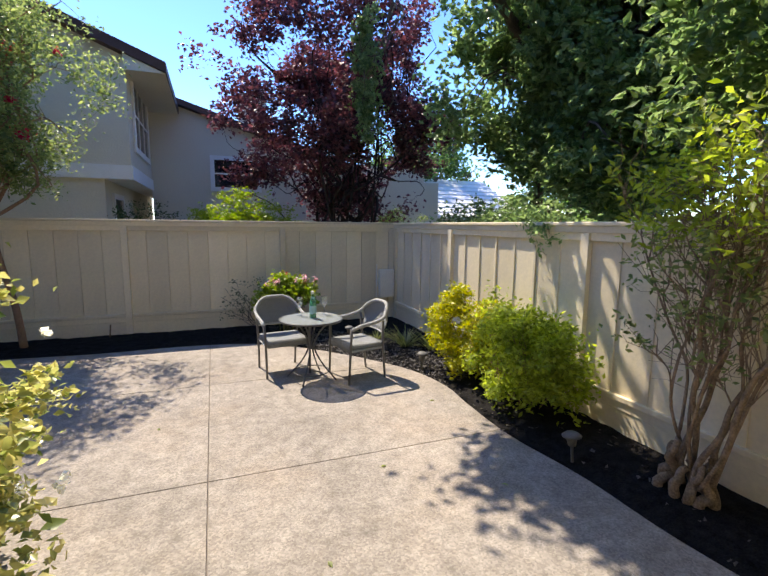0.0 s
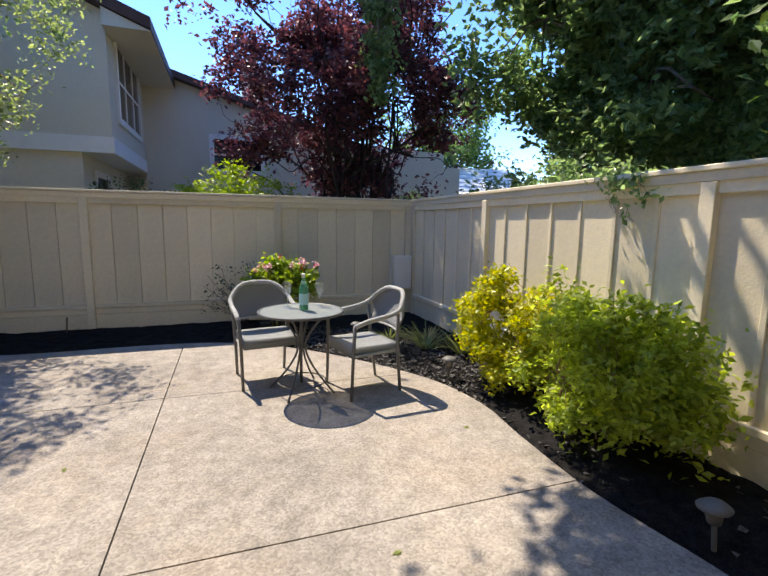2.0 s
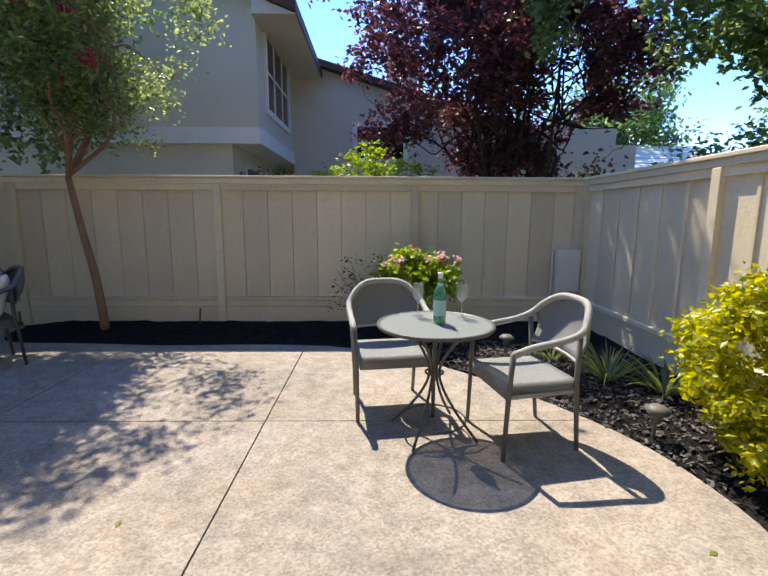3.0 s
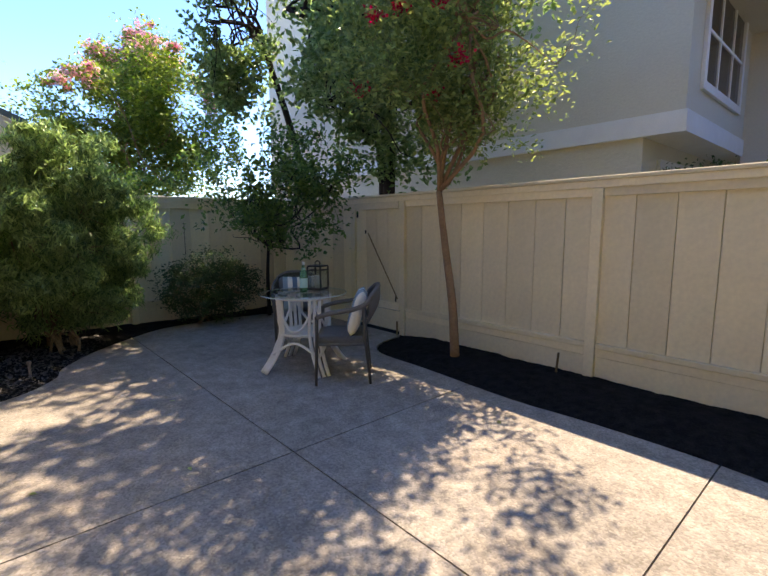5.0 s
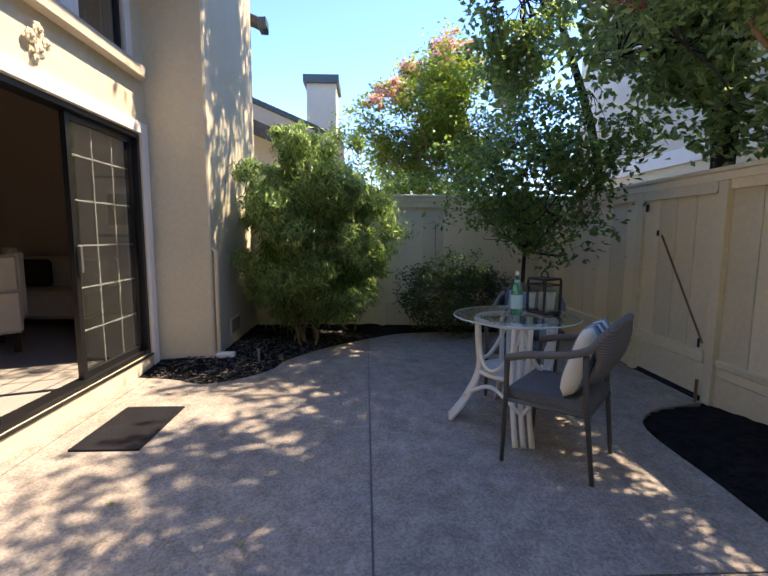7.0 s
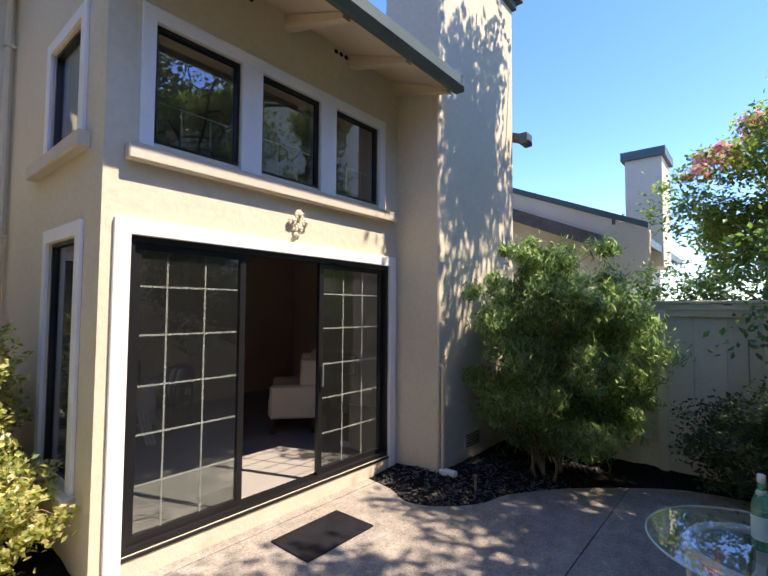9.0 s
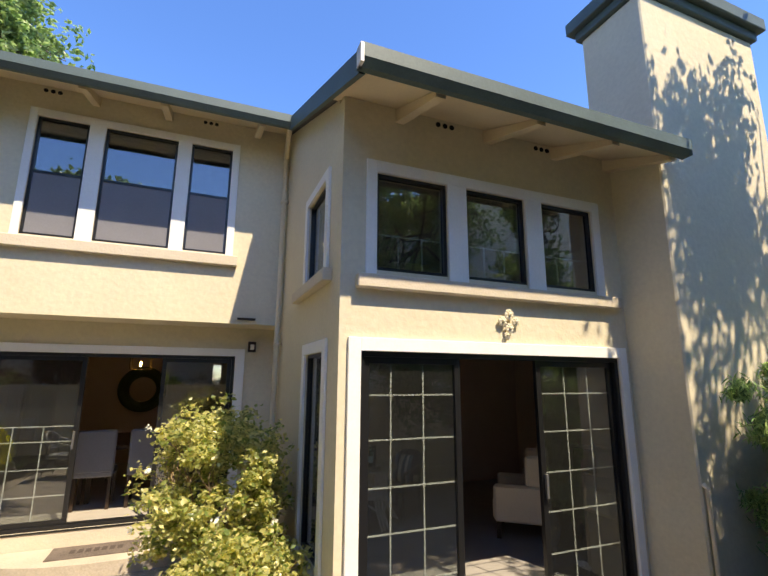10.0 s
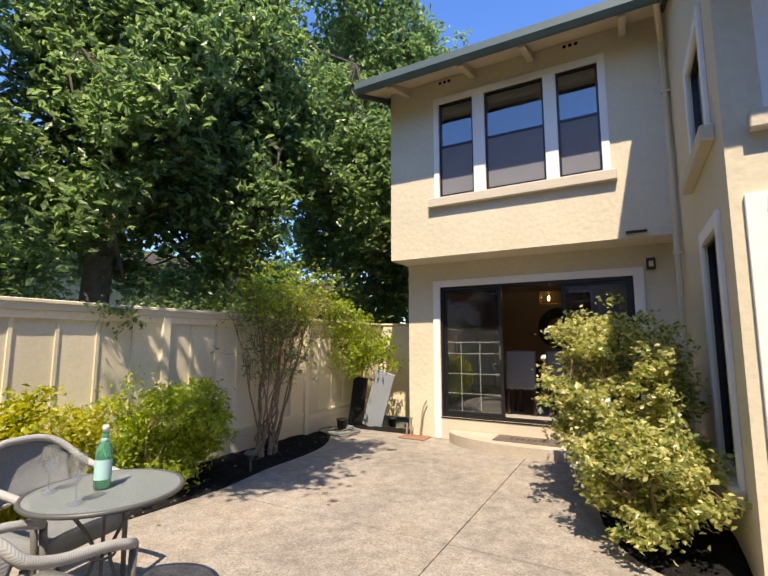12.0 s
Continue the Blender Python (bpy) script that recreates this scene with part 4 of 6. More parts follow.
def shrub(name, label, base, stems, centre, radii, twigs, per, clump, leaf, leaf_material, stem_material, stem_r, seed, aspect=0.5, droop=0.0, floor=0.06, hollow=0.3, lean=0.18, bend=0.06, gaps=-1.0, lobes=1, category="shrub"):
    """Several stems from one base, twigs, and leaves in clumps."""
    g = np.random.default_rng(seed)
    t = thing(name, label, category)
    centre, radii, base = np.asarray(centre, float), np.asarray(radii, float), np.asarray(base, float)
    b = bmesh.new()
    ends = []
    for i in range(stems):
        d = g.normal(size=3) * (1, 1, 0.5)
        d /= np.linalg.norm(d)
        e = centre + d * radii * 0.55
        s = base + np.array([g.uniform(-1, 1) * lean * radii[0], g.uniform(-1, 1) * lean * radii[1], -0.03])
        line = wander(s, e, g, bend, 7)
        tube(b, smooth_line(line, 3), stem_r * g.uniform(0.6, 1.2), 6, stem_r * 0.3)
        ends += [np.array(line[4]), np.array(line[6])]
    tips, tries = [], 0
    while len(tips) < twigs and tries < twigs * 30:
        tries += 1
        d = g.normal(size=3)
        d /= np.linalg.norm(d)
        p = centre + d * radii * (g.uniform(hollow ** 3, 1) ** (1 / 3)) * (0.88 + 0.42 * noise.noise(Vector(d * 2.4) + Vector((seed, 3, 0))))
        if p[2] < floor or noise.noise(Vector(p * 2.2) + Vector((0, seed, 0))) < gaps:
            continue
        tips.append(p)
    for p in tips[:min(len(tips), 140)]:
        s = min(ends, key=lambda e: np.linalg.norm(e - p))
        tube(b, wander(s, p, g, 0.08, 4), stem_r * 0.28, 4, stem_r * 0.12)
    part("stemwork", b, stem_material, t)
    leaves("foliage", cloud(g, tips, per, clump), leaf, leaf_material, t, seed, aspect, droop=droop, lobes=lobes)
    return t


# trees inside and around the yard
tree("crape_myrtle", "slim crape myrtle with tan bark and red blossom in the bed", [(-2.38, 7.86, 0.0), (-2.43, 7.86, 0.6), (-2.53, 7.86, 1.15), (-2.62, 7.85, 1.75)], 7, 24, (-2.55, 7.95, 3.55), (1.62, 1.60, 2.05), 1200, 23, 0.17, 0.062, L_CRAPE, BARK_TAN, 0.050, 11,
     aspect=0.5, flowers=(PETAL_RED, 12, 0.032, lambda p: p[2] > 2.2 and p[1] < 7.6), gaps=0.37, hollow=0.05, vase=0.38, droop=0.35)
tree("purple_plum_tree", "purple-leaved plum tree with many upright limbs", [(3.0, 11.0, -0.1), (3.0, 11.0, 0.6), (3.0, 11.0, 1.2)], 22, 56, (2.95, 11.0, 4.5), (3.8, 2.2, 3.4), 1250, 38, 0.25, 0.10, L_PURPLE, BARK_DARK, 0.085, 12, aspect=0.6, gaps=0.46, hollow=0.12, floor=1.75, vase=0.42)
tree("sweetgum_tree", "large sweetgum tree spreading over the side fence", [(7.6, 7.0, -0.1), (7.6, 7.0, 2.0), (7.5, 6.9, 4.0)], 10, 30, (6.95, 7.1, 5.1), (2.8, 3.5, 3.7), 1350, 42, 0.34, 0.15, L_GUM, BARK, 0.22, 13, lobes=2, gaps=0.44, floor=1.7, droop=0.5)
tree("sweetgum_tree", "tall sweetgum tree beyond the side fence", [(5.75, 3.05, -0.1), (5.75, 3.05, 2.5), (5.6, 2.8, 5)], 10, 30, (5.5, 1.9, 5.6), (2.2, 3.0, 4.4), 1400, 48, 0.36, 0.15, L_GUM, BARK, 0.24, 14, lobes=2, gaps=0.36, floor=1.7)
tree("sweetgum_tree", "tall sweetgum tree rising beside the house", [(4.5, -4.2, -0.1), (4.5, -4.2, 3), (4.6, -4.1, 6)], 10, 30, (4.2, -3.2, 6.4), (2.9, 3.8, 5.6), 1650, 46, 0.38, 0.15, L_GUM, BARK, 0.22, 15, lobes=2, gaps=0.36, floor=1.3)
tree("overhanging_tree", "leafy tree whose boughs hang over the patio", [(7.4, 9.3, -0.1), (7.0, 9.0, 3.0), (5.6, 8.0, 5.2), (3.4, 6.6, 5.6)], 8, 18, (1.45, 5.45, 5.35), (1.05, 1.35, 0.75), 260, 34, 0.28, 0.11, L_GUM, BARK, 0.12, 16, lobes=2, gaps=0.3, droop=0.5)
tree("weeping_tree", "hanging green spray of a tree in front of the plum tree", [(7.6, 9.6, -0.1), (7.5, 9.6, 3.5), (6.0, 9.3, 6.4), (3.9, 8.9, 6.9)], 5, 10, (2.9, 9.0, 4.6), (0.30, 0.30, 2.1), 75, 22, 0.16, 0.10, L_GUM, BARK, 0.055, 25, lobes=2, gaps=0.36, droop=1.0)
tree("shade_tree", "broad dark green tree behind the back fence", [(-5.3, 9.6, -0.1), (-5.3, 9.6, 1.8), (-5.2, 9.6, 3.4)], 9, 26, (-5.0, 9.05, 4.8), (2.6, 1.75, 3.3), 1050, 17, 0.28, 0.115, L_GUM, BARK_DARK, 0.13, 17, lobes=2, gaps=0.49, droop=0.7, floor=2.0)
tree("corner_tree", "small spreading tree in the shady fence corner", [(-5.95, 7.6, 0.0), (-5.92, 7.58, 0.6), (-5.8, 7.55, 1.1)], 12, 30, (-5.15, 7.45, 1.95), (2.1, 1.05, 1.0), 430, 18, 0.17, 0.07, L_DARK, BARK_DARK, 0.035, 18, gaps=0.56, floor=0.95, droop=0.5, hollow=0.05)
tree("pink_crape_myrtle", "crape myrtle with pink blossom beyond the fence", [(-11.5, 6.9, -0.1), (-11.5, 6.9, 0.8), (-11.5, 6.9, 1.6)], 10, 24, (-11.5, 7.4, 3.9), (1.6, 2.4, 2.35), 1100, 34, 0.25, 0.10, L_SPRAY, BARK_TAN, 0.08, 19, gaps=0.36, flowers=(PETAL_PINK, 120, 0.065, lambda p: p[2] > 4.3 and (abs(p[1] - 7.4) > 1.0 or p[2] > 5.2)))
tree("far_tree", "tall green tree in the distance behind the houses", [(9.5, 21, 0), (9.5, 21, 3)], 6, 14, (9.5, 21, 4.2), (4.0, 3.0, 3.0), 300, 40, 0.6, 0.20, L_DARK, BARK, 0.25, 20, gaps=0.1)
tree("far_tree", "feathery treetop showing above the roof", [(-1.2, -13, 0), (-1.2, -13, 8)], 5, 10, (-1.0, -13, 10.6), (1.0, 1.0, 2.4), 130, 40, 0.4, 0.16, L_LIME, BARK, 0.2, 21, gaps=0.1)
tree("far_tree", "green tree standing beyond the side yard", [(12.5, 3, 0), (12.5, 3, 2.5)], 6, 14, (12.5, 3, 3.6), (2.5, 4.5, 3.2), 420, 40, 0.6, 0.20, L_GUM, BARK, 0.25, 22, gaps=0.05, floor=0.3)
tree("far_tree", "green tree standing beyond the side yard", [(13, -7, 0), (13, -7, 2.5)], 6, 14, (13, -7, 3.8), (2.5, 5.0, 3.4), 420, 40, 0.6, 0.20, L_DARK, BARK, 0.25, 23, gaps=0.05, floor=0.3)
tree("far_tree", "green tree standing beyond the side yard", [(13, 13, 0), (13, 13, 2.5)], 6, 14, (13, 13, 3.8), (2.5, 4.0, 3.4), 420, 40, 0.6, 0.20, L_DARK, BARK, 0.25, 24, gaps=0.05, floor=0.3)

tree("airy_tree", "tall airy tree whose crown reaches over the side fence", [(-5.9, 9.9, -0.1), (-5.9, 9.9, 3.0), (-6.2, 8.8, 6.0)], 7, 16, (-6.5, 6.0, 6.8), (1.4, 1.1, 1.15), 140, 30, 0.24, 0.1, L_DARK, BARK_DARK, 0.08, 26, lobes=2, gaps=0.38)
tree("high_tree", "tall tree with hanging leafy boughs beyond the fence corner", [(-7.9, 9.6, -0.1), (-7.9, 9.5, 2.5), (-7.8, 8.6, 5.0)], 7, 16, (-7.6, 7.9, 5.0), (0.95, 0.8, 2.2), 190, 24, 0.26, 0.11, L_GUM, BARK_DARK, 0.09, 26, lobes=2, gaps=0.42, droop=0.9, floor=2.6)

# shrubs
shrub("variegated_shrub", "large variegated shrub with pale yellow-edged leaves", (-1.15, 2.0, 0.0), 14, (-1.10, 2.15, 0.97), (0.68, 0.98, 0.86), 520, 46, 0.082, 0.048, L_VARIEG, STEM, 0.02, 31, aspect=0.6, floor=0.12, gaps=-0.10, hollow=0.5)
shrub("variegated_shrub", "low variegated shrub with pale leaves against the house corner", (-1.35, 3.0, 0.0), 7, (-1.28, 3.0, 0.50), (0.48, 0.58, 0.5), 230, 44, 0.082, 0.048, L_VARIEG, STEM, 0.016, 43, aspect=0.6, floor=0.06, gaps=-0.25)
shrub("golden_shrub", "golden-green shrub beside the fence", (2.85, 4.98, 0.0), 8, (2.82, 4.98, 0.57), (0.42, 0.58, 0.56), 310, 32, 0.08, 0.048, L_YELLOW, STEM, 0.012, 32, aspect=0.5, gaps=-0.25, hollow=0.45)
shrub("green_shrub", "bright green leafy shrub with arching stems", (2.85, 3.95, 0.0), 11, (2.80, 3.92, 0.58), (0.46, 0.88, 0.55), 380, 36, 0.09, 0.052, L_LIME, STEM, 0.012, 33, aspect=0.5, droop=0.25, floor=0.14, gaps=-0.18, hollow=0.4)
shrub("weeping_podocarpus", "tall weeping evergreen shrub with narrow leaves beside the chimney", (-5.6, 4.85, 0.0), 11, (-5.66, 4.98, 1.30), (0.98, 0.92, 1.28), 720, 135, 0.10, 0.085, L_BAMBOO, STEM, 0.02, 34, aspect=0.15, droop=1.1, hollow=0.5, floor=0.08, gaps=-0.08)
shrub("dark_round_shrub", "dark rounded evergreen shrub in the shady bed", (-6.15, 6.65, 0.0), 7, (-6.0, 6.7, 0.55), (0.46, 0.85, 0.54), 300, 36, 0.10, 0.04, L_BUSH, STEM, 0.014, 35)
def climbing_shrub():
    """A gnarled foot, upright woody stems fanned against the fence, a thicket of dry twigs, a leafy top and canes arching to one side."""
    g = np.random.default_rng(36)
    t = thing("climbing_shrub", "tall woody shrub trained against the fence with leafy top", "shrub")
    for i in range(9):
        a = i * 0.70
        b = bmesh.new()
        tube(b, smooth_line(wander((2.93 + 0.12 * math.cos(a), 2.36 + 0.15 * math.sin(a), -0.03), (2.93 + 0.06 * math.cos(a + 0.5), 2.36 + 0.12 * math.sin(a + 0.5), 0.24 + 0.05 * (i % 4)), g, 0.07, 6), 3), 0.040, 8, 0.020)
        part("root", b, STEM_OLD, t, smooth=True)
    twig = bmesh.new()
    tips, low = [], []
    for i in range(11):
        f = -1 + 2 * i / 10
        foot_ = np.array([2.93 + g.uniform(-0.08, 0.08), 2.36 + 0.14 * f, 0.14])
        knee = np.array([2.95 + g.uniform(-0.14, 0.12), 2.28 + 0.26 * f + g.normal() * 0.05, g.uniform(0.62, 0.95)])
        head = knee + (g.uniform(-0.08, 0.06), 0.18 * f - 0.08 + g.normal() * 0.09, g.uniform(0.55, 0.80))
        b = bmesh.new()
        line = wander(foot_, knee, g, 0.035, 4) + wander(knee, head, g, 0.03, 4)[1:]
        r_ = 0.022 if i % 3 == 0 else 0.013
        tube(b, smooth_line(line, 3), r_, 7, r_ * 0.5)
        part("stem", b, STEM_OLD, t, smooth=True)
        for s_ in (knee, (knee + head) / 2, head, head, head):
            e = s_ + (g.uniform(-0.20, 0.12), g.normal() * 0.15 + 0.06 * f, g.uniform(0.35, 0.70))
            e[0] = min(e[0], 3.15)
            mid = wander(s_, e, g, 0.05, 5)
            tube(twig, smooth_line(mid, 3), 0.0065, 6, 0.003)
            for k in range(8):
                q = np.array(mid[g.integers(1, 5)]) + (g.uniform(-0.20, 0.12), g.normal() * 0.20, g.uniform(0.0, 0.42))
                q[0] = min(q[0], 3.14 if q[2] < 1.85 else 3.5)
                tube(twig, wander(mid[g.integers(1, 4)], q, g, 0.07, 4), 0.0030, 4, 0.0014)
                if q[2] > 1.72:
                    tips.append(q)
                elif q[2] > 0.9 and g.uniform() < 0.60:
                    low.append(q)
    part("twigwork", twig, STEM_OLD, t)
    leaves("foliage", cloud(g, tips, 8, 0.17), 0.066, L_LIME, t, 36, 0.48, droop=0.3)
    leaves("inner_foliage", cloud(g, low, 12, 0.09), 0.05, L_CRAPE, t, 37, 0.48, droop=0.4)
    cane = bmesh.new()
    hang = []
    for i in range(22):
        y1, z1 = g.uniform(-0.65, 0.65), g.uniform(1.2, 1.7)
        a0 = np.array([2.93 + g.uniform(-0.1, 0.12), 1.85 + g.uniform(-0.15, 0.3), 1.45 + g.uniform(0, 0.25)])
        top_ = np.array([2.92 + g.uniform(-0.18, 0.16), 1.15 + g.uniform(-0.3, 0.3), 1.93 + g.uniform(-0.12, 0.14)])
        end_ = np.array([2.85 + g.uniform(-0.35, 0.25), y1, z1])
        pts_ = smooth_line([tuple(a0), tuple((a0 + top_) / 2 + (0, 0, 0.14)), tuple(top_), tuple((top_ + end_) / 2 + (0, 0, 0.13)), tuple(end_)], 4)
        tube(cane, pts_, 0.0075, 5, 0.003)
        for p in pts_[len(pts_) * 3 // 5:]:
            if g.uniform() < 0.75:
                hang.append(np.array(p) + g.normal(size=3) * (0.08, 0.10, 0.07) + (0, 0, 0.05))
        for k in range(9):
            hang.append(end_ + (g.uniform(-0.2, 0.15), g.uniform(-0.2, 0.2), -g.uniform(0.0, 0.32)))
    part("arching_canes", cane, STEM, t, "dry tan arching canes")
    leaves("hanging_foliage", cloud(g, hang, 13, 0.13), 0.072, L_LIME, t, 38, 0.45, droop=0.6)


climbing_shrub()
shrub("side_hedge", "dense green hedge just beyond the board fence", (4.6, 1.4, -0.1), 8, (4.6, 1.4, 1.55), (0.5, 2.6, 0.85), 380, 32, 0.18, 0.08, L_GUM, STEM, 0.02, 47, category="hedge")
shrub("trimmed_hedge", "bright yellow-green hedge behind the fence", (0.6, 10.1, -0.1), 8, (0.7, 10.1, 1.45), (1.35, 0.6, 0.98), 420, 32, 0.14, 0.07, L_HEDGE, STEM, 0.02, 38, category="hedge")
shrub("dark_hedge", "dark green hedge in the shade of the neighbouring house", (-1.3, 11.0, -0.1), 6, (-1.2, 11.1, 1.3), (0.9, 0.5, 0.95), 160, 30, 0.14, 0.06, L_BUSH, STEM, 0.02, 39, category="hedge")
shrub("flowering_shrub", "light green flowering shrub with pink blooms by the fence", (1.15, 7.62, 0.0), 7, (1.15, 7.55, 0.60), (0.50, 0.34, 0.40), 170, 24, 0.09, 0.07, L_HEDGE, STEM_GREEN, 0.01, 40, aspect=0.6, gaps=-0.2)
shrub("far_hedge", "reddish shrub behind the corner of the fence", (4.6, 11.5, -0.1), 5, (4.6, 11.5, 1.6), (0.8, 0.5, 0.7), 120, 26, 0.14, 0.07, L_CRAPE, STEM, 0.02, 41, category="hedge")
shrub("leafy_hedge", "dense green hedge beyond the side fence", (-7.6, 5.6, -0.1), 6, (-7.6, 6.0, 1.6), (0.6, 2.2, 0.8), 380, 32, 0.16, 0.06, L_DARK, STEM, 0.02, 42, category="hedge")
shrub("side_hedge", "dense green hedge just beyond the board fence", (4.4, 6.5, -0.1), 8, (4.3, 6.6, 1.5), (0.6, 2.6, 0.7), 380, 32, 0.18, 0.08, L_GUM, STEM, 0.02, 44, category="hedge")
shrub("side_hedge", "dense green hedge in the side yard below the tall trees", (6.3, -4.5, -0.1), 8, (6.5, -4.6, 1.9), (0.8, 3.2, 1.7), 420, 34, 0.22, 0.10, L_GUM, STEM, 0.02, 45, category="hedge", lobes=2)
shrub("leafy_spray", "thin leafy spray hanging over the fence top", (3.55, 4.3, 1.2), 4, (3.16, 4.22, 1.66), (0.07, 0.28, 0.22), 22, 9, 0.07, 0.06, L_GUM, STEM, 0.004, 46, droop=0.8, floor=1.35, category="branch")


# ---- neighbouring houses ----
def house_window(w, x0, x1, z0, z1, y, parent, axis="y", sign=-1):
    def to(lo, hi):
        lo, hi = sorted((lo, hi))
        return (lambda a, b, c, d: (a, b, lo, hi, c, d)) if axis == "y" else (lambda a, b, c, d: (lo, hi, a, b, c, d))
    win = new("window")
    win.parent = parent
    part("frame", boxes(*frame_boxes(x0, x1, z0, z1, 0.12, to(y + sign * 0.002, y + sign * 0.05))), TRIM, win)
    part("pane", boxes(to(y + sign * 0.003, y + sign * 0.01)(x0 + 0.11, x1 - 0.11, z0 + 0.11, z1 - 0.11)), PANE_DARK, win)
    for i in range(1, w):
        x = x0 + (x1 - x0) * i / w
        part("mullion", boxes(to(y + sign * 0.012, y + sign * 0.035)(x - 0.025, x + 0.025, z0 + 0.12, z1 - 0.12)), TRIM, win)
    zm = (z0 + z1) / 2
    part("mullion", boxes(to(y + sign * 0.012, y + sign * 0.033)(x0 + 0.12, x1 - 0.12, zm - 0.02, zm + 0.02)), TRIM, win)
    return win


PANE_DARK = mat("dark_pane", (0.012, 0.014, 0.017), 0.06, vary=0.1, spec=0.6)
nh = thing("neighbour_house", "grey stucco two-storey house with a brown-edged roof behind the fence", "house", at=pose(0.05, -0.5, -0.05))
part("upper_wall", boxes((-13, -1.50, 12.0, 20, 2.99, 4.9)), STUCCO_GREY, nh)
part("lower_wall", boxes((-13, -2.02, 12.05, 20, -0.1, 2.70)), STUCCO_GREY, nh)
part("band", boxes((-13, -1.47, 11.97, 20, 2.70, 2.99)), SIDING, nh, "pale band between the storeys")
bm = bmesh.new()
prism(bm, [(-13, 4.9), (-1.5, 4.9), (-1.5, 5.22), (-13, 9.7)], "y", 12.0, 20)
part("gable", bm, STUCCO_GREY, nh)
bm = bmesh.new()
prism(bm, [(-0.72, 4.86), (-0.72, 5.06), (-13, 9.86), (-13, 9.66)], "y", 11.7, 20.2)
part("roof", bm, NROOF, nh)
part("soffit", boxes((-1.5, -0.74, 11.75, 20, 4.84, 4.86)), STUCCO_GREY, nh)
bm = bmesh.new()
prism(bm, [(-1.5, 4.862), (-0.76, 4.862), (-1.5, 5.15)], "y", 11.76, 11.99)
part("eave_end", bm, STUCCO_GREY, nh)
house_window(3, 12.55, 14.9, 3.35, 5.0, -1.50, nh, "x", 1)
house_window(1, 12.7, 13.9, 1.2, 2.45, -2.02, nh, "x", 1)
part("rear_wing", boxes((-1.5, 7, 15.5, 22, -0.1, 3.6)), STUCCO_GREY, nh)
bm = bmesh.new()
prism(bm, [(-1.5, 3.6), (7, 3.6), (7, 3.7), (3.6, 3.8), (-1.5, 5.3)], "y", 15.5, 22)
part("rear_gable", bm, STUCCO_GREY, nh)
bm = bmesh.new()
prism(bm, [(-1.5, 5.3), (-1.5, 5.46), (4.2, 3.76), (4.2, 3.6)], "y", 15.2, 22)
part("rear_roof", bm, NROOF, nh)
part("chimney", boxes((0.95, 1.75, 15.9, 16.8, 3.6, 5.75)), STUCCO_GREY, nh)
house_window(1, 0.05, 1.5, 2.75, 3.78, 15.5, nh)

wh = thing("far_house", "pale grey house with a light shingled roof in the distance", "house")
part("wall", boxes((7.0, 12, 16.0, 22, -0.1, 2.1)), SIDING, wh)
part("grey_wall", boxes((6.6, 7.95, 15.6, 22, -0.1, 3.3)), STUCCO_GREY, wh)
for i in range(9):
    bm = bmesh.new()
    prism(bm, [(15.7 + 0.42 * i, 2.02 + 0.2 * i), (15.7 + 0.42 * i, 2.10 + 0.2 * i), (16.16 + 0.42 * i, 2.27 + 0.2 * i), (16.16 + 0.42 * i, 2.2 + 0.2 * i)], "x", 7.96, 12.3)
    part("roof_course", bm, SIDING, wh)

lh = thing("side_house", "tan house with dark sloping roof and tall chimney beyond the fence", "house")
part("wall", boxes((-20, -10.5, -3, 3.9, -0.1, 3.6)), STUCCO, lh)
bm = bmesh.new()
prism(bm, [(4.5, 3.40), (4.5, 3.58), (-3, 6.7), (-3, 6.5)], "x", -20, -10.2)
part("roof", bm, SHINGLE, lh)
part("fascia", boxes((-20, -10.15, 4.5, 4.56, 3.38, 3.58)), FASCIA, lh)
bm = bmesh.new()
prism(bm, [(5.1, 3.25), (5.1, 3.36), (-3, 6.73), (-3, 6.62)], "x", -10.2, -10.13)
part("rake", bm, FASCIA, lh)
bm = bmesh.new()
prism(bm, [(5.1, 2.2), (5.1, 3.24), (-3, 6.61), (-3, 2.2)], "x", -10.45, -10.16)
part("gable_wall", bm, STUCCO, lh)
bm = bmesh.new()
prism(bm, [(4.45, 2.86), (4.45, 3.12), (-1.0, 5.45), (-1.0, 5.19)], "x", -10.12, -9.75)
part("lower_roof", bm, SHINGLE, lh, "dark lower roof edge along the gable wall")
chim = part("chimney", boxes((-17.0, -15.6, 3.65, 4.6, 3.0, 6.2)), STUCCO, lh)
part("chimney_cap", boxes((-17.1, -15.5, 3.55, 4.7, 6.2, 6.45)), FASCIA, chim)

eh = thing("side_house", "grey stucco house standing beyond the trees of the side yard", "house")
part("wall", boxes((14.5, 20, -20, 9, -0.1, 4.2)), STUCCO_GREY, eh)
bm = bmesh.new()
prism(bm, [(14.0, 4.1), (14.0, 4.3), (18, 5.6), (18, 5.4)], "y", -20.5, 9.5)
part("roof", bm, NROOF, eh)
for y in (-14, -9, -4, 1, 6):
    house_window(2, y, y + 1.6, 1.0, 2.4, 14.5, eh, "x", -1)


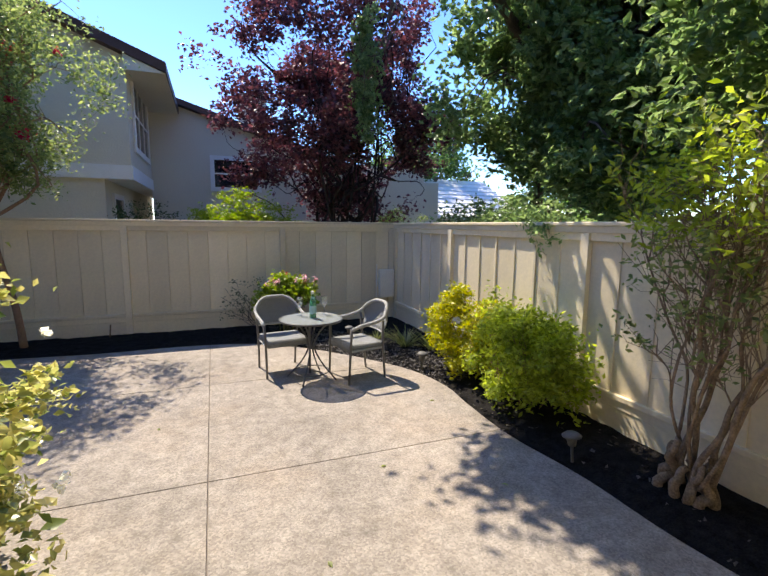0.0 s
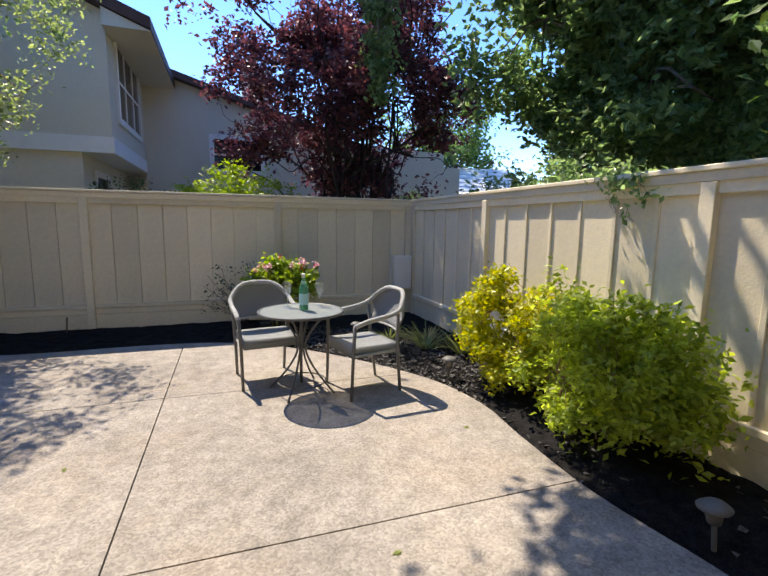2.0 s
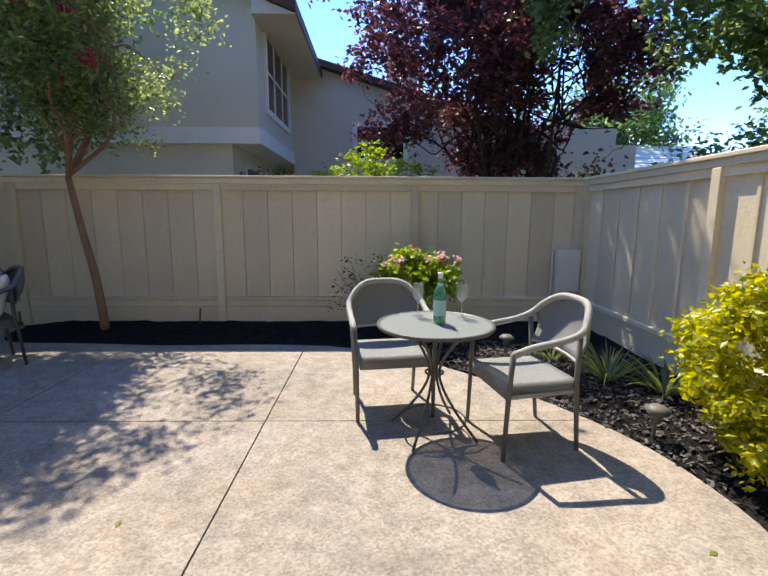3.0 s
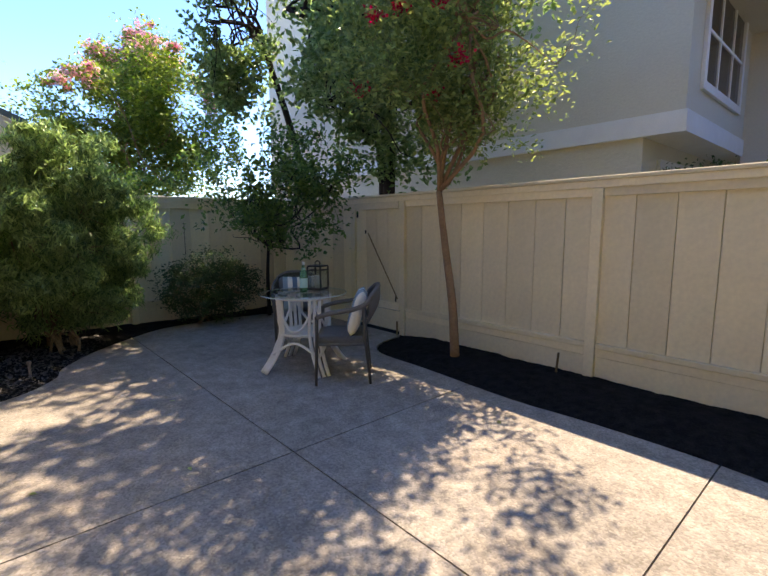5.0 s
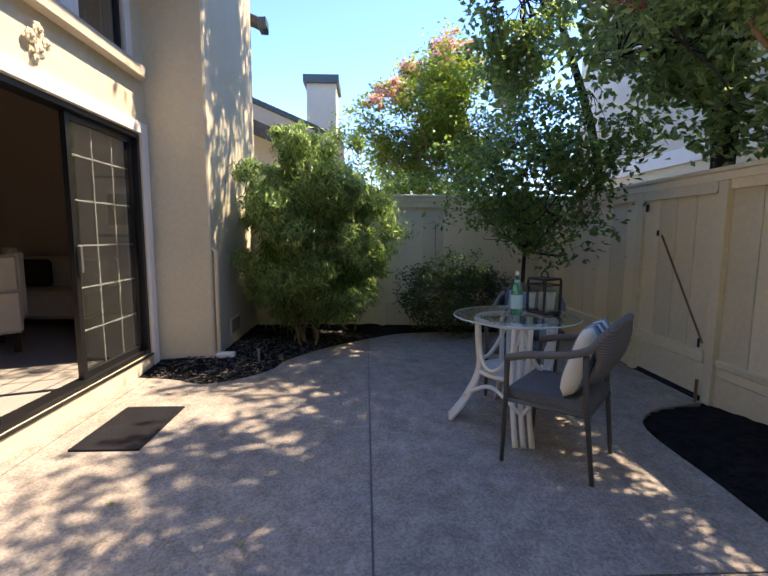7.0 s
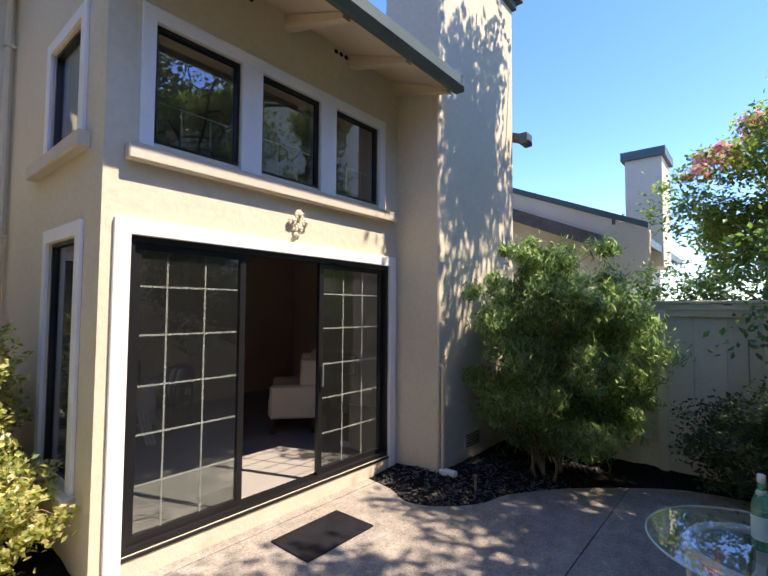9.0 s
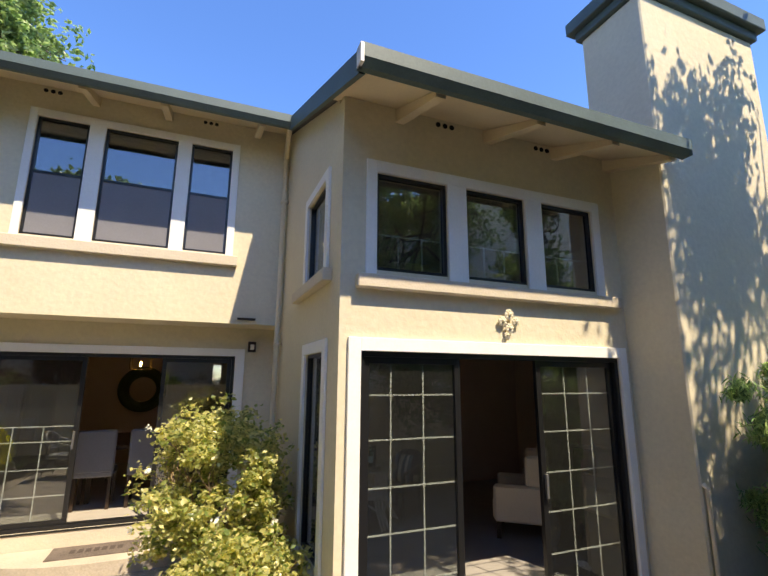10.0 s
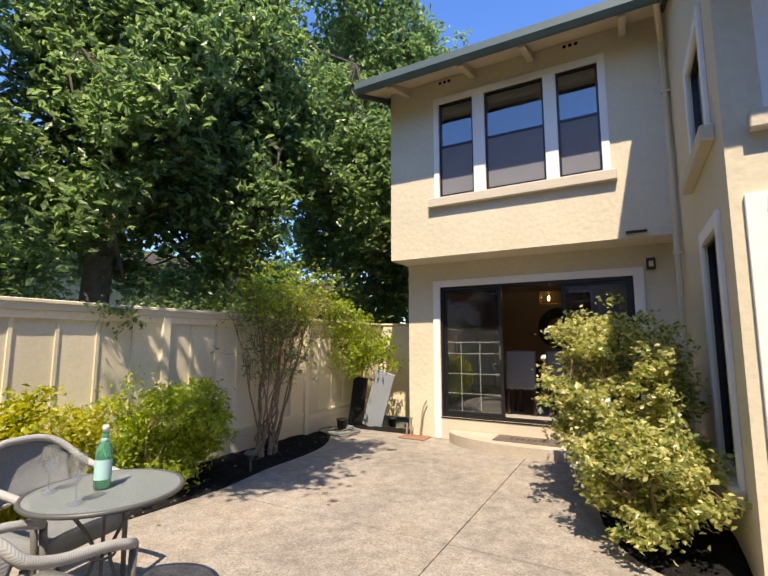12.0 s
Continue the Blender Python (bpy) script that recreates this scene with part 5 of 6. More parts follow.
# ---- patio furniture ----
def wicker_chair(label, weave, wrap, metal, m):
    """A woven resin armchair: curved back in a hoop that sweeps down into the arms, straight legs. It faces local -y."""
    c = thing("patio_chair", label, "chair", "woven patio chairs", at=m)
    hw, fd, bd, seat_z = 0.255, -0.235, 0.225, 0.42
    b = bmesh.new()
    n = 9
    grid = [[b.verts.new((-hw + 0.02 + (2 * hw - 0.04) * i / (n - 1), fd + 0.01 + (bd - fd - 0.02) * j / (n - 1), seat_z + 0.012 - 0.018 * math.sin(math.pi * i / (n - 1)) * math.sin(math.pi * j / (n - 1)))) for j in range(n)] for i in range(n)]
    low = [[b.verts.new((v.co.x, v.co.y, seat_z - 0.068)) for v in row] for row in grid]
    for i in range(n - 1):
        for j in range(n - 1):
            b.faces.new((grid[i][j], grid[i + 1][j], grid[i + 1][j + 1], grid[i][j + 1]))
            b.faces.new((low[i][j], low[i][j + 1], low[i + 1][j + 1], low[i + 1][j]))
    rim = [(i, 0) for i in range(n)] + [(n - 1, j) for j in range(1, n)] + [(i, n - 1) for i in range(n - 2, -1, -1)] + [(0, j) for j in range(n - 2, 0, -1)]
    for (i, j), (p, q) in zip(rim, rim[1:] + rim[:1]):
        b.faces.new((grid[i][j], grid[p][q], low[p][q], low[i][j]))
    part("seat", b, weave, c, smooth=True)

    def hoop(t):
        """The frame line: t 0 at one arm front, 0.5 at the top of the back, 1 at the other arm front."""
        s = 1 - 2 * t
        a = abs(s)
        x = math.copysign(min(1.0, (a / 0.62) ** 0.75 if a < 0.62 else 1.0), s) * (hw + 0.02 if a > 0.62 else hw + 0.02)
        if a < 0.62:
            u = a / 0.62
            y, z = bd + 0.10 - 0.13 * u ** 2.2, 0.86 - 0.15 * u ** 2.6
        else:
            u = (a - 0.62) / 0.38
            y, z = bd - 0.03 - (bd - fd - 0.05) * u, 0.71 - 0.075 * u ** 0.7
        return Vector((x, y, z))
    line = [hoop(i / 40) for i in range(41)]
    line[0].z -= 0.02
    line[-1].z -= 0.02
    b = bmesh.new()
    tube(b, smooth_line(line[::2], 2), 0.021, 8)
    part("back_frame", b, wrap, c, smooth=True)
    b = bmesh.new()
    cols, rows = 15, 8
    net = []
    for i in range(cols):
        t = 0.215 + 0.57 * i / (cols - 1)
        top = hoop(t)
        x = top.x * 0.97
        bot = Vector((max(-hw + 0.02, min(hw - 0.02, x)), bd + 0.005 - 0.05 * (x / hw) ** 2, seat_z + 0.12))
        col = []
        for j in range(rows):
            u = j / (rows - 1)
            p = bot.lerp(top, u)
            p.y += 0.035 * math.sin(math.pi * u)
            col.append((b.verts.new(p), b.verts.new(p + Vector((0, 0.016, 0)))))
        net.append(col)
    rail_line = [[(col[0][0].co.copy(),)] for col in net]
    for i in range(cols - 1):
        for j in range(rows - 1):
            for s in (0, 1):
                b.faces.new((net[i][j][s], net[i + 1][j][s], net[i + 1][j + 1][s], net[i][j + 1][s]))
    for i in range(cols - 1):
        for j in (0, rows - 1):
            b.faces.new((net[i][j][0], net[i + 1][j][0], net[i + 1][j][1], net[i][j][1]))
    for j in range(rows - 1):
        for i in (0, cols - 1):
            b.faces.new((net[i][j][0], net[i][j + 1][0], net[i][j + 1][1], net[i][j][1]))
    part("backrest", b, weave, c, smooth=True)
    b = bmesh.new()
    tube(b, [tuple(col[0][0] + Vector((0, 0.008, 0))) for col in rail_line], 0.011, 6)
    part("back_rail", b, wrap, c, smooth=True)
    for sx in (-1, 1):
        b = bmesh.new()
        tube(b, [(sx * (hw + 0.02), fd + 0.02, 0.62), (sx * (hw + 0.005), fd + 0.015, 0.42), (sx * hw, fd, 0.0)], 0.017, 8, 0.013)
        part("leg", b, metal, c, smooth=True)
        b = bmesh.new()
        tube(b, [(sx * (hw + 0.005), bd - 0.035, 0.69), (sx * (hw - 0.012), bd - 0.025, seat_z), (sx * (hw - 0.025), bd, 0.2), (sx * (hw - 0.03), bd + 0.02, 0.0)], 0.016, 8, 0.013)
        part("leg", b, metal, c, smooth=True)
        b = bmesh.new()
        tube(b, [(sx * hw, fd + 0.01, seat_z - 0.05), (sx * (hw - 0.025), bd, seat_z - 0.05)], 0.012, 6)
        part("seat_rail", b, wrap, c)
    return c


wicker_chair("grey woven resin armchair with metal legs at the bistro table", WICKER, WICKER_TUBE, LEG_GREY, pose(0.83, 5.85, 0, 0, 0, 8.5))
wicker_chair("grey woven resin armchair turned towards the bistro table", WICKER, WICKER_TUBE, LEG_GREY, pose(1.62, 5.39, 0, 0, 0, -79))
wicker_chair("dark brown-grey woven armchair beside the glass table", WICKER_DARK, WICKER_DARK_TUBE, LEG_DARK, pose(-2.76, 6.70, 0, 0, 0, -40))
wicker_chair("dark brown-grey woven armchair behind the glass table", WICKER_DARK, WICKER_DARK_TUBE, LEG_DARK, pose(-3.85, 6.88, 0, 0, 0, 62))


def cushion(label, m, w=0.42, h=0.42, d=0.13):
    b = bmesh.new()
    n = 13
    front, rear = [], []
    for i in range(n):
        u = 2 * i / (n - 1) - 1
        ra, rb = [], []
        for j in range(n):
            v = 2 * j / (n - 1) - 1
            puff = (max(0, (1 - u ** 4) * (1 - v ** 4))) ** 0.5 * d / 2
            sx = w / 2 * u * (1 - 0.06 * (1 - abs(v)))
            sz = h / 2 * v * (1 - 0.06 * (1 - abs(u)))
            p = b.verts.new((sx, -puff, sz))
            ra.append(p)
            rb.append(p if i in (0, n - 1) or j in (0, n - 1) else b.verts.new((sx, puff, sz)))
        front.append(ra)
        rear.append(rb)
    for i in range(n - 1):
        for j in range(n - 1):
            b.faces.new((front[i][j], front[i + 1][j], front[i + 1][j + 1], front[i][j + 1]))
            b.faces.new((rear[i][j], rear[i][j + 1], rear[i + 1][j + 1], rear[i + 1][j]))
    ob = tagged(finish("pillow", b, PILLOW, smooth=True), label, "pillow", "striped pillows")
    ob.matrix_basis = m
    return ob


cushion("striped cream, black and blue pillow leaning on the chair back", pose(-2.76, 6.70, 0, 0, 0, -40) @ pose(0.0, 0.13, 0.625, -17, 0, 0))
cushion("striped cream, black and blue pillow on the far chair", pose(-3.85, 6.88, 0, 0, 0, 62) @ pose(0.0, 0.13, 0.625, -17, 0, 0))

# bistro table
TX, TY, TZ = 1.09, 5.43, 0.71
bt = thing("bistro_table", "round grey metal mesh bistro table with curved rod legs", "table", at=pose(TX, TY, 0))
bm = bmesh.new()
lathe(bm, [(0.0005, TZ - 0.012), (0.335, TZ - 0.012), (0.335, TZ - 0.003), (0.0005, TZ - 0.003)], 48)
part("tabletop", bm, METAL_MESH, bt)
bm = bmesh.new()
tube(bm, [(0.345 * math.cos(a), 0.345 * math.sin(a), TZ - 0.010) for a in [2 * math.pi * i / 48 for i in range(48)]], 0.012, 6, close=True)
part("rim", bm, METAL_GREY, bt, smooth=True)
for k in range(4):
    a = math.pi / 4 + k * math.pi / 2 + 0.25
    ca, sa = math.cos(a), math.sin(a)
    bm = bmesh.new()
    tube(bm, smooth_line([(r * ca, r * sa, z) for r, z in ((0.27, TZ - 0.015), (0.15, 0.62), (0.045, 0.46), (0.045, 0.34), (0.14, 0.18), (0.29, 0.012))], 5), 0.009, 8)
    part("leg", bm, METAL_GREY, bt, smooth=True)
bm = bmesh.new()
tube(bm, [(0.055 * math.cos(a), 0.055 * math.sin(a), 0.40) for a in [2 * math.pi * i / 20 for i in range(20)]], 0.007, 6, close=True)
part("collar", bm, METAL_GREY, bt, smooth=True)
bm = bmesh.new()
tube(bm, [(0.20 * math.cos(a), 0.20 * math.sin(a), 0.10) for a in [2 * math.pi * i / 32 for i in range(32)]], 0.006, 6, close=True)
part("brace_ring", bm, METAL_GREY, bt, smooth=True)


def bottle(label, x, y, z):
    t = thing("bottle", label, "bottle", "green bottles", at=pose(x, y, z))
    b = bmesh.new()
    lathe(b, [(0.030, 0.0), (0.038, 0.006), (0.038, 0.165), (0.034, 0.195), (0.020, 0.225), (0.0145, 0.25), (0.0135, 0.285)], 20, cap=False)
    part("body", b, BOTTLE, t, smooth=True)
    b = bmesh.new()
    lathe(b, [(0.0388, 0.045), (0.0388, 0.14)], 20, cap=False)
    part("label", b, LABEL, t, "pale blue paper label", smooth=True)
    b = bmesh.new()
    lathe(b, [(0.0005, 0.218), (0.0225, 0.2185), (0.0165, 0.242)], 16, cap=False)
    part("neck_label", b, LABEL, t, smooth=True)
    b = bmesh.new()
    lathe(b, [(0.0152, 0.27), (0.0155, 0.298), (0.013, 0.303), (0.0005, 0.303)], 16)
    part("cap", b, TRIM, t, "pale metal cap", smooth=True)
    return t


bottle("green glass mineral water bottle with a pale blue label", 1.115, 5.44, TZ + 0.001)
bottle("green glass mineral water bottle on the glass tabletop", -3.27, 6.60, 0.752)


def wine_glass(x, y, z, rot=0):
    b = bmesh.new()
    lathe(b, [(0.036, 0.0), (0.034, 0.003), (0.005, 0.008), (0.0035, 0.02), (0.0035, 0.085), (0.012, 0.098), (0.033, 0.125), (0.040, 0.155), (0.037, 0.19), (0.032, 0.215)], 24, cap=False)
    ob = finish("wine_glass", b, WINEGLASS, smooth=True)
    ob.matrix_basis = pose(x, y, z)
    return tagged(ob, "empty clear stemmed wine glass on the bistro table", "wine glass", "wine glasses")


wine_glass(1.00, 5.62, TZ + 0.001)
wine_glass(1.28, 5.60, TZ + 0.001)

# rattan table with a glass top
gt = thing("glass_table", "round glass table on a white rattan base with flared legs", "table", at=pose(-3.276, 6.60, 0, 0, 0, -8.8))
bm = bmesh.new()
lathe(bm, [(0.418, 0.739), (0.418, 0.750), (0.0005, 0.750)], 56, cap=False)
part("tabletop", bm, TABLEGLASS, gt, "clear glass round top").visible_shadow = False
bm = bmesh.new()
tube(bm, [(0.418 * math.cos(a), 0.418 * math.sin(a), 0.7445) for a in [2 * math.pi * i / 56 for i in range(56)]], 0.0055, 6, close=True)
part("glass_edge", bm, GLASSEDGE, gt, "pale green polished glass edge", smooth=True).visible_shadow = False
bm = bmesh.new()
tube(bm, [(0.262 * math.cos(a), 0.262 * math.sin(a), 0.718) for a in [2 * math.pi * i / 40 for i in range(40)]], 0.019, 8, close=True)
part("ring", bm, RATTAN, gt, smooth=True)
for k in range(4):
    a = k * math.pi / 2
    for off in (-0.05, 0.0, 0.05):
        bm = bmesh.new()
        ca, sa = math.cos(a), math.sin(a)
        tx, ty = -sa * off, ca * off
        tube(bm, smooth_line([(r * ca + tx, r * sa + ty, z) for r, z in ((0.255, 0.71), (0.245, 0.55), (0.235, 0.36), (0.31, 0.17), (0.43, 0.0))], 4), 0.018, 8)
        part("leg", bm, RATTAN, gt, smooth=True)
    bm = bmesh.new()
    arc = []
    for i in range(13):
        t = i / 12
        b_ = a + math.pi / 2 * t
        arc.append((0.250 * math.cos(b_), 0.250 * math.sin(b_), 0.70 - 0.30 * math.sin(math.pi * t) ** 0.8))
    tube(bm, arc, 0.014, 8)
    part("loop", bm, RATTAN, gt, smooth=True)
    bm = bmesh.new()
    tube(bm, [(0.33 * math.cos(a + math.pi / 2 * t) * (1 - 0.25 * math.sin(math.pi * t)), 0.33 * math.sin(a + math.pi / 2 * t) * (1 - 0.25 * math.sin(math.pi * t)), 0.17 + 0.12 * math.sin(math.pi * t)) for t in [i / 10 for i in range(11)]], 0.014, 8)
    part("stretcher", bm, RATTAN, gt, smooth=True)
bm = bmesh.new()
tube(bm, [(0.235 * math.cos(a), 0.235 * math.sin(a), 0.36) for a in [2 * math.pi * i / 36 for i in range(36)]], 0.016, 8, close=True)
shelf = part("shelf_ring", bm, RATTAN, gt, smooth=True)
for i in range(-8, 9):
    d = i * 0.0265
    ln = math.sqrt(max(0.0, 0.232 ** 2 - d * d))
    for turn in (0, 1):
        bm = bmesh.new()
        p = [(-ln, d, 0.357 + 0.004 * turn), (ln, d, 0.357 + 0.004 * turn)]
        if turn:
            p = [(d, -ln, 0.362), (d, ln, 0.362)]
        tube(bm, p, 0.0045, 5)
        part("shelf_strand", bm, RATTAN, shelf)

# lantern with a candle
la = thing("candle_lantern", "dark metal and glass lantern with a cream candle", "lantern", at=pose(-3.35, 6.82, 0.7505, 0, 0, 25) @ Matrix.Scale(1.06, 4))
part("base", boxes((-0.075, 0.075, -0.075, 0.075, 0.0, 0.018), bevel=0.003), LANTERN, la)
part("top", boxes((-0.075, 0.075, -0.075, 0.075, 0.222, 0.236), bevel=0.003), LANTERN, la)
for sx in (-1, 1):
    for sy in (-1, 1):
        part("post", boxes((sx * 0.072 - 0.006, sx * 0.072 + 0.006, sy * 0.072 - 0.006, sy * 0.072 + 0.006, 0.018, 0.222)), LANTERN, la)
for s in (-1, 1):
    part("rail", boxes((-0.066, 0.066, s * 0.072 - 0.004, s * 0.072 + 0.004, 0.186, 0.194)), LANTERN, la)
    part("rail", boxes((s * 0.072 - 0.004, s * 0.072 + 0.004, -0.066, 0.066, 0.186, 0.194)), LANTERN, la)
    part("pane", boxes((-0.066, 0.066, s * 0.070 - 0.001, s * 0.070 + 0.001, 0.019, 0.185)), CLEAR, la).visible_shadow = False
    part("pane", boxes((s * 0.070 - 0.001, s * 0.070 + 0.001, -0.066, 0.066, 0.019, 0.185)), CLEAR, la).visible_shadow = False
bm = bmesh.new()
lathe(bm, [(0.034, 0.018), (0.034, 0.135), (0.030, 0.139), (0.0005, 0.135)], 20)
part("candle", bm, CANDLE, la, "cream pillar candle", smooth=True)
bm = bmesh.new()
tube(bm, [(0.028 * math.cos(a), 0.0, 0.250 + 0.028 * math.sin(a)) for a in [2 * math.pi * i / 20 for i in range(20)]], 0.005, 6, close=True)
part("carry_ring", bm, LANTERN, la, smooth=True)

# ---- small things in the beds and on the patio ----
bm = boxes((-0.34, 0.34, -0.21, 0.21, 0.001, 0.014), bevel=0.004)
dm = tagged(finish("doormat", bm, MATRUB), "dark rubber doormat on the concrete by the sliding door", "doormat")
dm.matrix_basis = pose(-3.23, 4.01, 0, 0, 0, 0)
wm = thing("doormat", "brown coir doormat with a worn darker motif on the step", "doormat", at=pose(0.03, 0.56, 0.1405))
part("pad", boxes((-0.43, 0.43, -0.19, 0.19, 0.0, 0.012), bevel=0.003), MATBROWN, wm)
for i in range(7):
    part("motif_bar", boxes((-0.26 + 0.075 * i, -0.21 + 0.075 * i, -0.055, 0.055, 0.0122, 0.0135)), MATDARK, wm)


def path_light(x, y, z, tilt=0):
    t = thing("path_light", "grey plastic mushroom path light stuck in the mulch", "path light", "path lights", at=pose(x, y, z, tilt, tilt * 0.6, 0))
    b = bmesh.new()
    tube(b, [(0, 0, -0.04), (0, 0, 0.12)], 0.011, 8)
    part("stake", b, PATHLIGHT, t)
    b = bmesh.new()
    lathe(b, [(0.028, 0.12), (0.042, 0.19)], 16)
    part("lens", b, PATHLIGHT, t, "frosted lens", smooth=True)
    b = bmesh.new()
    lathe(b, [(0.068, 0.188), (0.072, 0.196), (0.045, 0.218), (0.012, 0.226), (0.0005, 0.226)], 20)
    part("hood", b, PATHLIGHT, t, smooth=True)
    return t


path_light(2.43, 5.34, 0.0, 3)
path_light(2.56, 2.98, 0.01, -4)
path_light(1.95, 6.85, 0.03, 2)

st = thing("garden_stake", "thin dark metal stake in the mulch by the fence", "stake", at=pose(-1.41, 8.13, 0.03, 0, 5, 0))
bm = bmesh.new()
tube(bm, [(0, 0, -0.05), (0, 0, 0.20)], 0.011, 6)
part("rod", bm, BRASS, st)
st = thing("garden_stake", "thin dark metal stake in the mulch beside the gate post", "stake", at=pose(-3.58, 8.16, 0.02))
bm = bmesh.new()
tube(bm, [(0, 0, -0.05), (0, 0, 0.16)], 0.012, 6)
part("rod", bm, BRASS, st)
sp = thing("sprinkler_head", "small metal sprinkler riser in the mulch by the chimney", "sprinkler", at=pose(-4.72, 4.5, 0.02))
bm = bmesh.new()
lathe(bm, [(0.012, -0.03), (0.012, 0.11), (0.02, 0.115), (0.02, 0.135), (0.0005, 0.14)], 10)
part("riser", bm, COPPER, sp)

hc = thing("hanging_chain", "thin black chain hanging on the shaded fence", "chain")
for k in range(22):
    bm = bmesh.new()
    zc = 1.44 - 0.021 * k
    turn = k % 2
    tube(bm, [(-6.44 + (0.006 * math.cos(a) if turn else 0.0), 6.53 + (0.0 if turn else 0.006 * math.cos(a)), zc + 0.013 * math.sin(a)) for a in [2 * math.pi * i / 8 for i in range(8)]], 0.0022, 4, close=True)
    part("link", bm, PLASTIC_K, hc)
part("nail", boxes((-6.474, -6.436, 6.526, 6.534, 1.449, 1.457)), PLASTIC_K, hc)

# strappy grass clumps
def strap_clump(x, y, seed, n=70, ln=0.5):
    g = np.random.default_rng(seed)
    t = thing("strap_grass", "arching strap-leaved grass clump in the mulch", "grass clump", "strap grasses", at=pose(x, y, 0.0))
    b = bmesh.new()
    for _ in range(n):
        a, l_, w = g.uniform(0, 6.28), ln * g.uniform(0.6, 1.2), g.uniform(0.005, 0.009)
        ca, sa = math.cos(a), math.sin(a)
        prev = None
        r0 = g.uniform(0.0, 0.06)
        reach = g.uniform(0.45, 0.95)
        for i in range(6):
            u = i / 5
            r, z = r0 + l_ * reach * u, l_ * (0.85 * u - 0.62 * reach * u * u) + 0.02
            ww = w * (1 - u ** 2) + 0.0006
            p = (b.verts.new((r * ca - sa * ww, r * sa + ca * ww, z)), b.verts.new((r * ca + sa * ww, r * sa - ca * ww, z)))
            if prev:
                b.faces.new((prev[0], prev[1], p[1], p[0]))
            prev = p
    part("blades", b, L_STRAP, t)
    return t


for i, (x, y) in enumerate(((2.62, 6.25), (2.9, 5.95), (2.35, 6.75))):
    strap_clump(x, y, 60 + i, 80 if i < 2 else 35, 0.5 if i < 2 else 0.36)

# blooms on the flowering shrub
g_b = np.random.default_rng(77)
fb = thing("flower_stalks", "pink and red flower heads standing above the shrub", "flowers")
for i in range(11):
    x, y, z = 1.15 + g_b.uniform(-0.48, 0.5), 7.5 + g_b.uniform(-0.2, 0.15), g_b.uniform(0.80, 1.0)
    b = bmesh.new()
    tube(b, wander((x * 0.8 + 0.23, 7.55, 0.45), (x, y, z), g_b, 0.05, 4), 0.004, 5, 0.002)
    stalk = part("stalk", b, STEM_GREEN, fb)
    leaves("bloom", np.array([x, y, z]) + g_b.normal(size=(26, 3)) * 0.022 * (1.6 if i == 0 else 1), 0.03, PETAL_RED if i in (0, 4) else PETAL_PINK, stalk, 80 + i, 0.8)
tw = thing("bare_climber", "thin dark twigs of a climber against the fence", "climber")
for i in range(9):
    b = bmesh.new()
    z = g_b.uniform(0.3, 0.85)
    tube(b, smooth_line(wander((0.75, 8.0, 0.05), (g_b.uniform(0.1, 0.75), 8.17, z), g_b, 0.08, 5), 3), 0.005, 5, 0.002)
    part("twig", b, BARK_DARK, tw)
leaves("foliage", np.concatenate([np.array([0.85 - 0.7 * g_b.uniform() ** 2.2, 8.10, g_b.uniform(0.25, 0.85)]) + g_b.normal(size=(12, 3)) * (0.05, 0.02, 0.05) for _ in range(46)]), 0.04, L_BUSH, tw, 91)

wf = thing("white_flowers", "few small white flowers among the variegated leaves", "flowers")
for i, (a, h) in enumerate(((0.6, 1.3), (1.1, 0.5), (1.5, 1.0), (-0.3, 1.55), (0.2, 0.8), (2.2, 0.9))):
    leaves("bloom", np.array([-1.10 + 0.66 * math.cos(a), 2.2 + 0.9 * math.sin(a), h]) + g_b.normal(size=(16, 3)) * 0.014, 0.03, PETAL_WHITE, wf, 95 + i, 0.8)

# a few fallen leaves
for i, (x, y) in enumerate(((-2.05, 5.05), (-2.35, 4.35), (-0.4, 4.6), (1.9, 2.9), (1.2, 3.4), (-3.2, 5.3), (0.6, 2.6), (-1.2, 6.9), (2.1, 4.4))):
    b = bmesh.new()
    v = [b.verts.new(q) for q in ((-0.025, 0, 0.002), (0.0, 0.013, 0.008), (0.028, 0, 0.003), (0.0, -0.013, 0.006))]
    b.faces.new((v[0], v[1], v[2]))
    b.faces.new((v[0], v[2], v[3]))
    ob = tagged(finish("fallen_leaf", b, L_CRAPE), "small curled fallen leaf on the concrete", "leaf", "fallen leaves")
    ob.matrix_basis = pose(x, y, 0.001, 0, 0, 47 * i)

# hose bib, leaning panel, hose and clutter by the dining corner
hb = thing("hose_bib", "weathered upright pipes with a hose tap by the wall corner", "tap")
part("pad", boxes((1.50, 1.92, 0.34, 0.62, 0.001, 0.02), bevel=0.004), POT, hb)
for pts, r in (([(1.80, 0.42, 0.02), (1.80, 0.42, 0.26), (1.76, 0.48, 0.27)], 0.013), ([(1.86, 0.45, 0.02), (1.85, 0.45, 0.20)], 0.016), ([(1.66, 0.40, 0.02), (1.62, 0.38, 0.4), (1.56, 0.36, 0.55)], 0.012)):
    bm = bmesh.new()
    tube(bm, smooth_line(pts, 3), r, 8)
    part("pipe", bm, COPPER, hb)
bm = bmesh.new()
tube(bm, [(1.80 + 0.03 * math.cos(a), 0.425 + 0.03 * math.sin(a), 0.28) for a in [2 * math.pi * i / 16 for i in range(16)]], 0.005, 6, close=True)
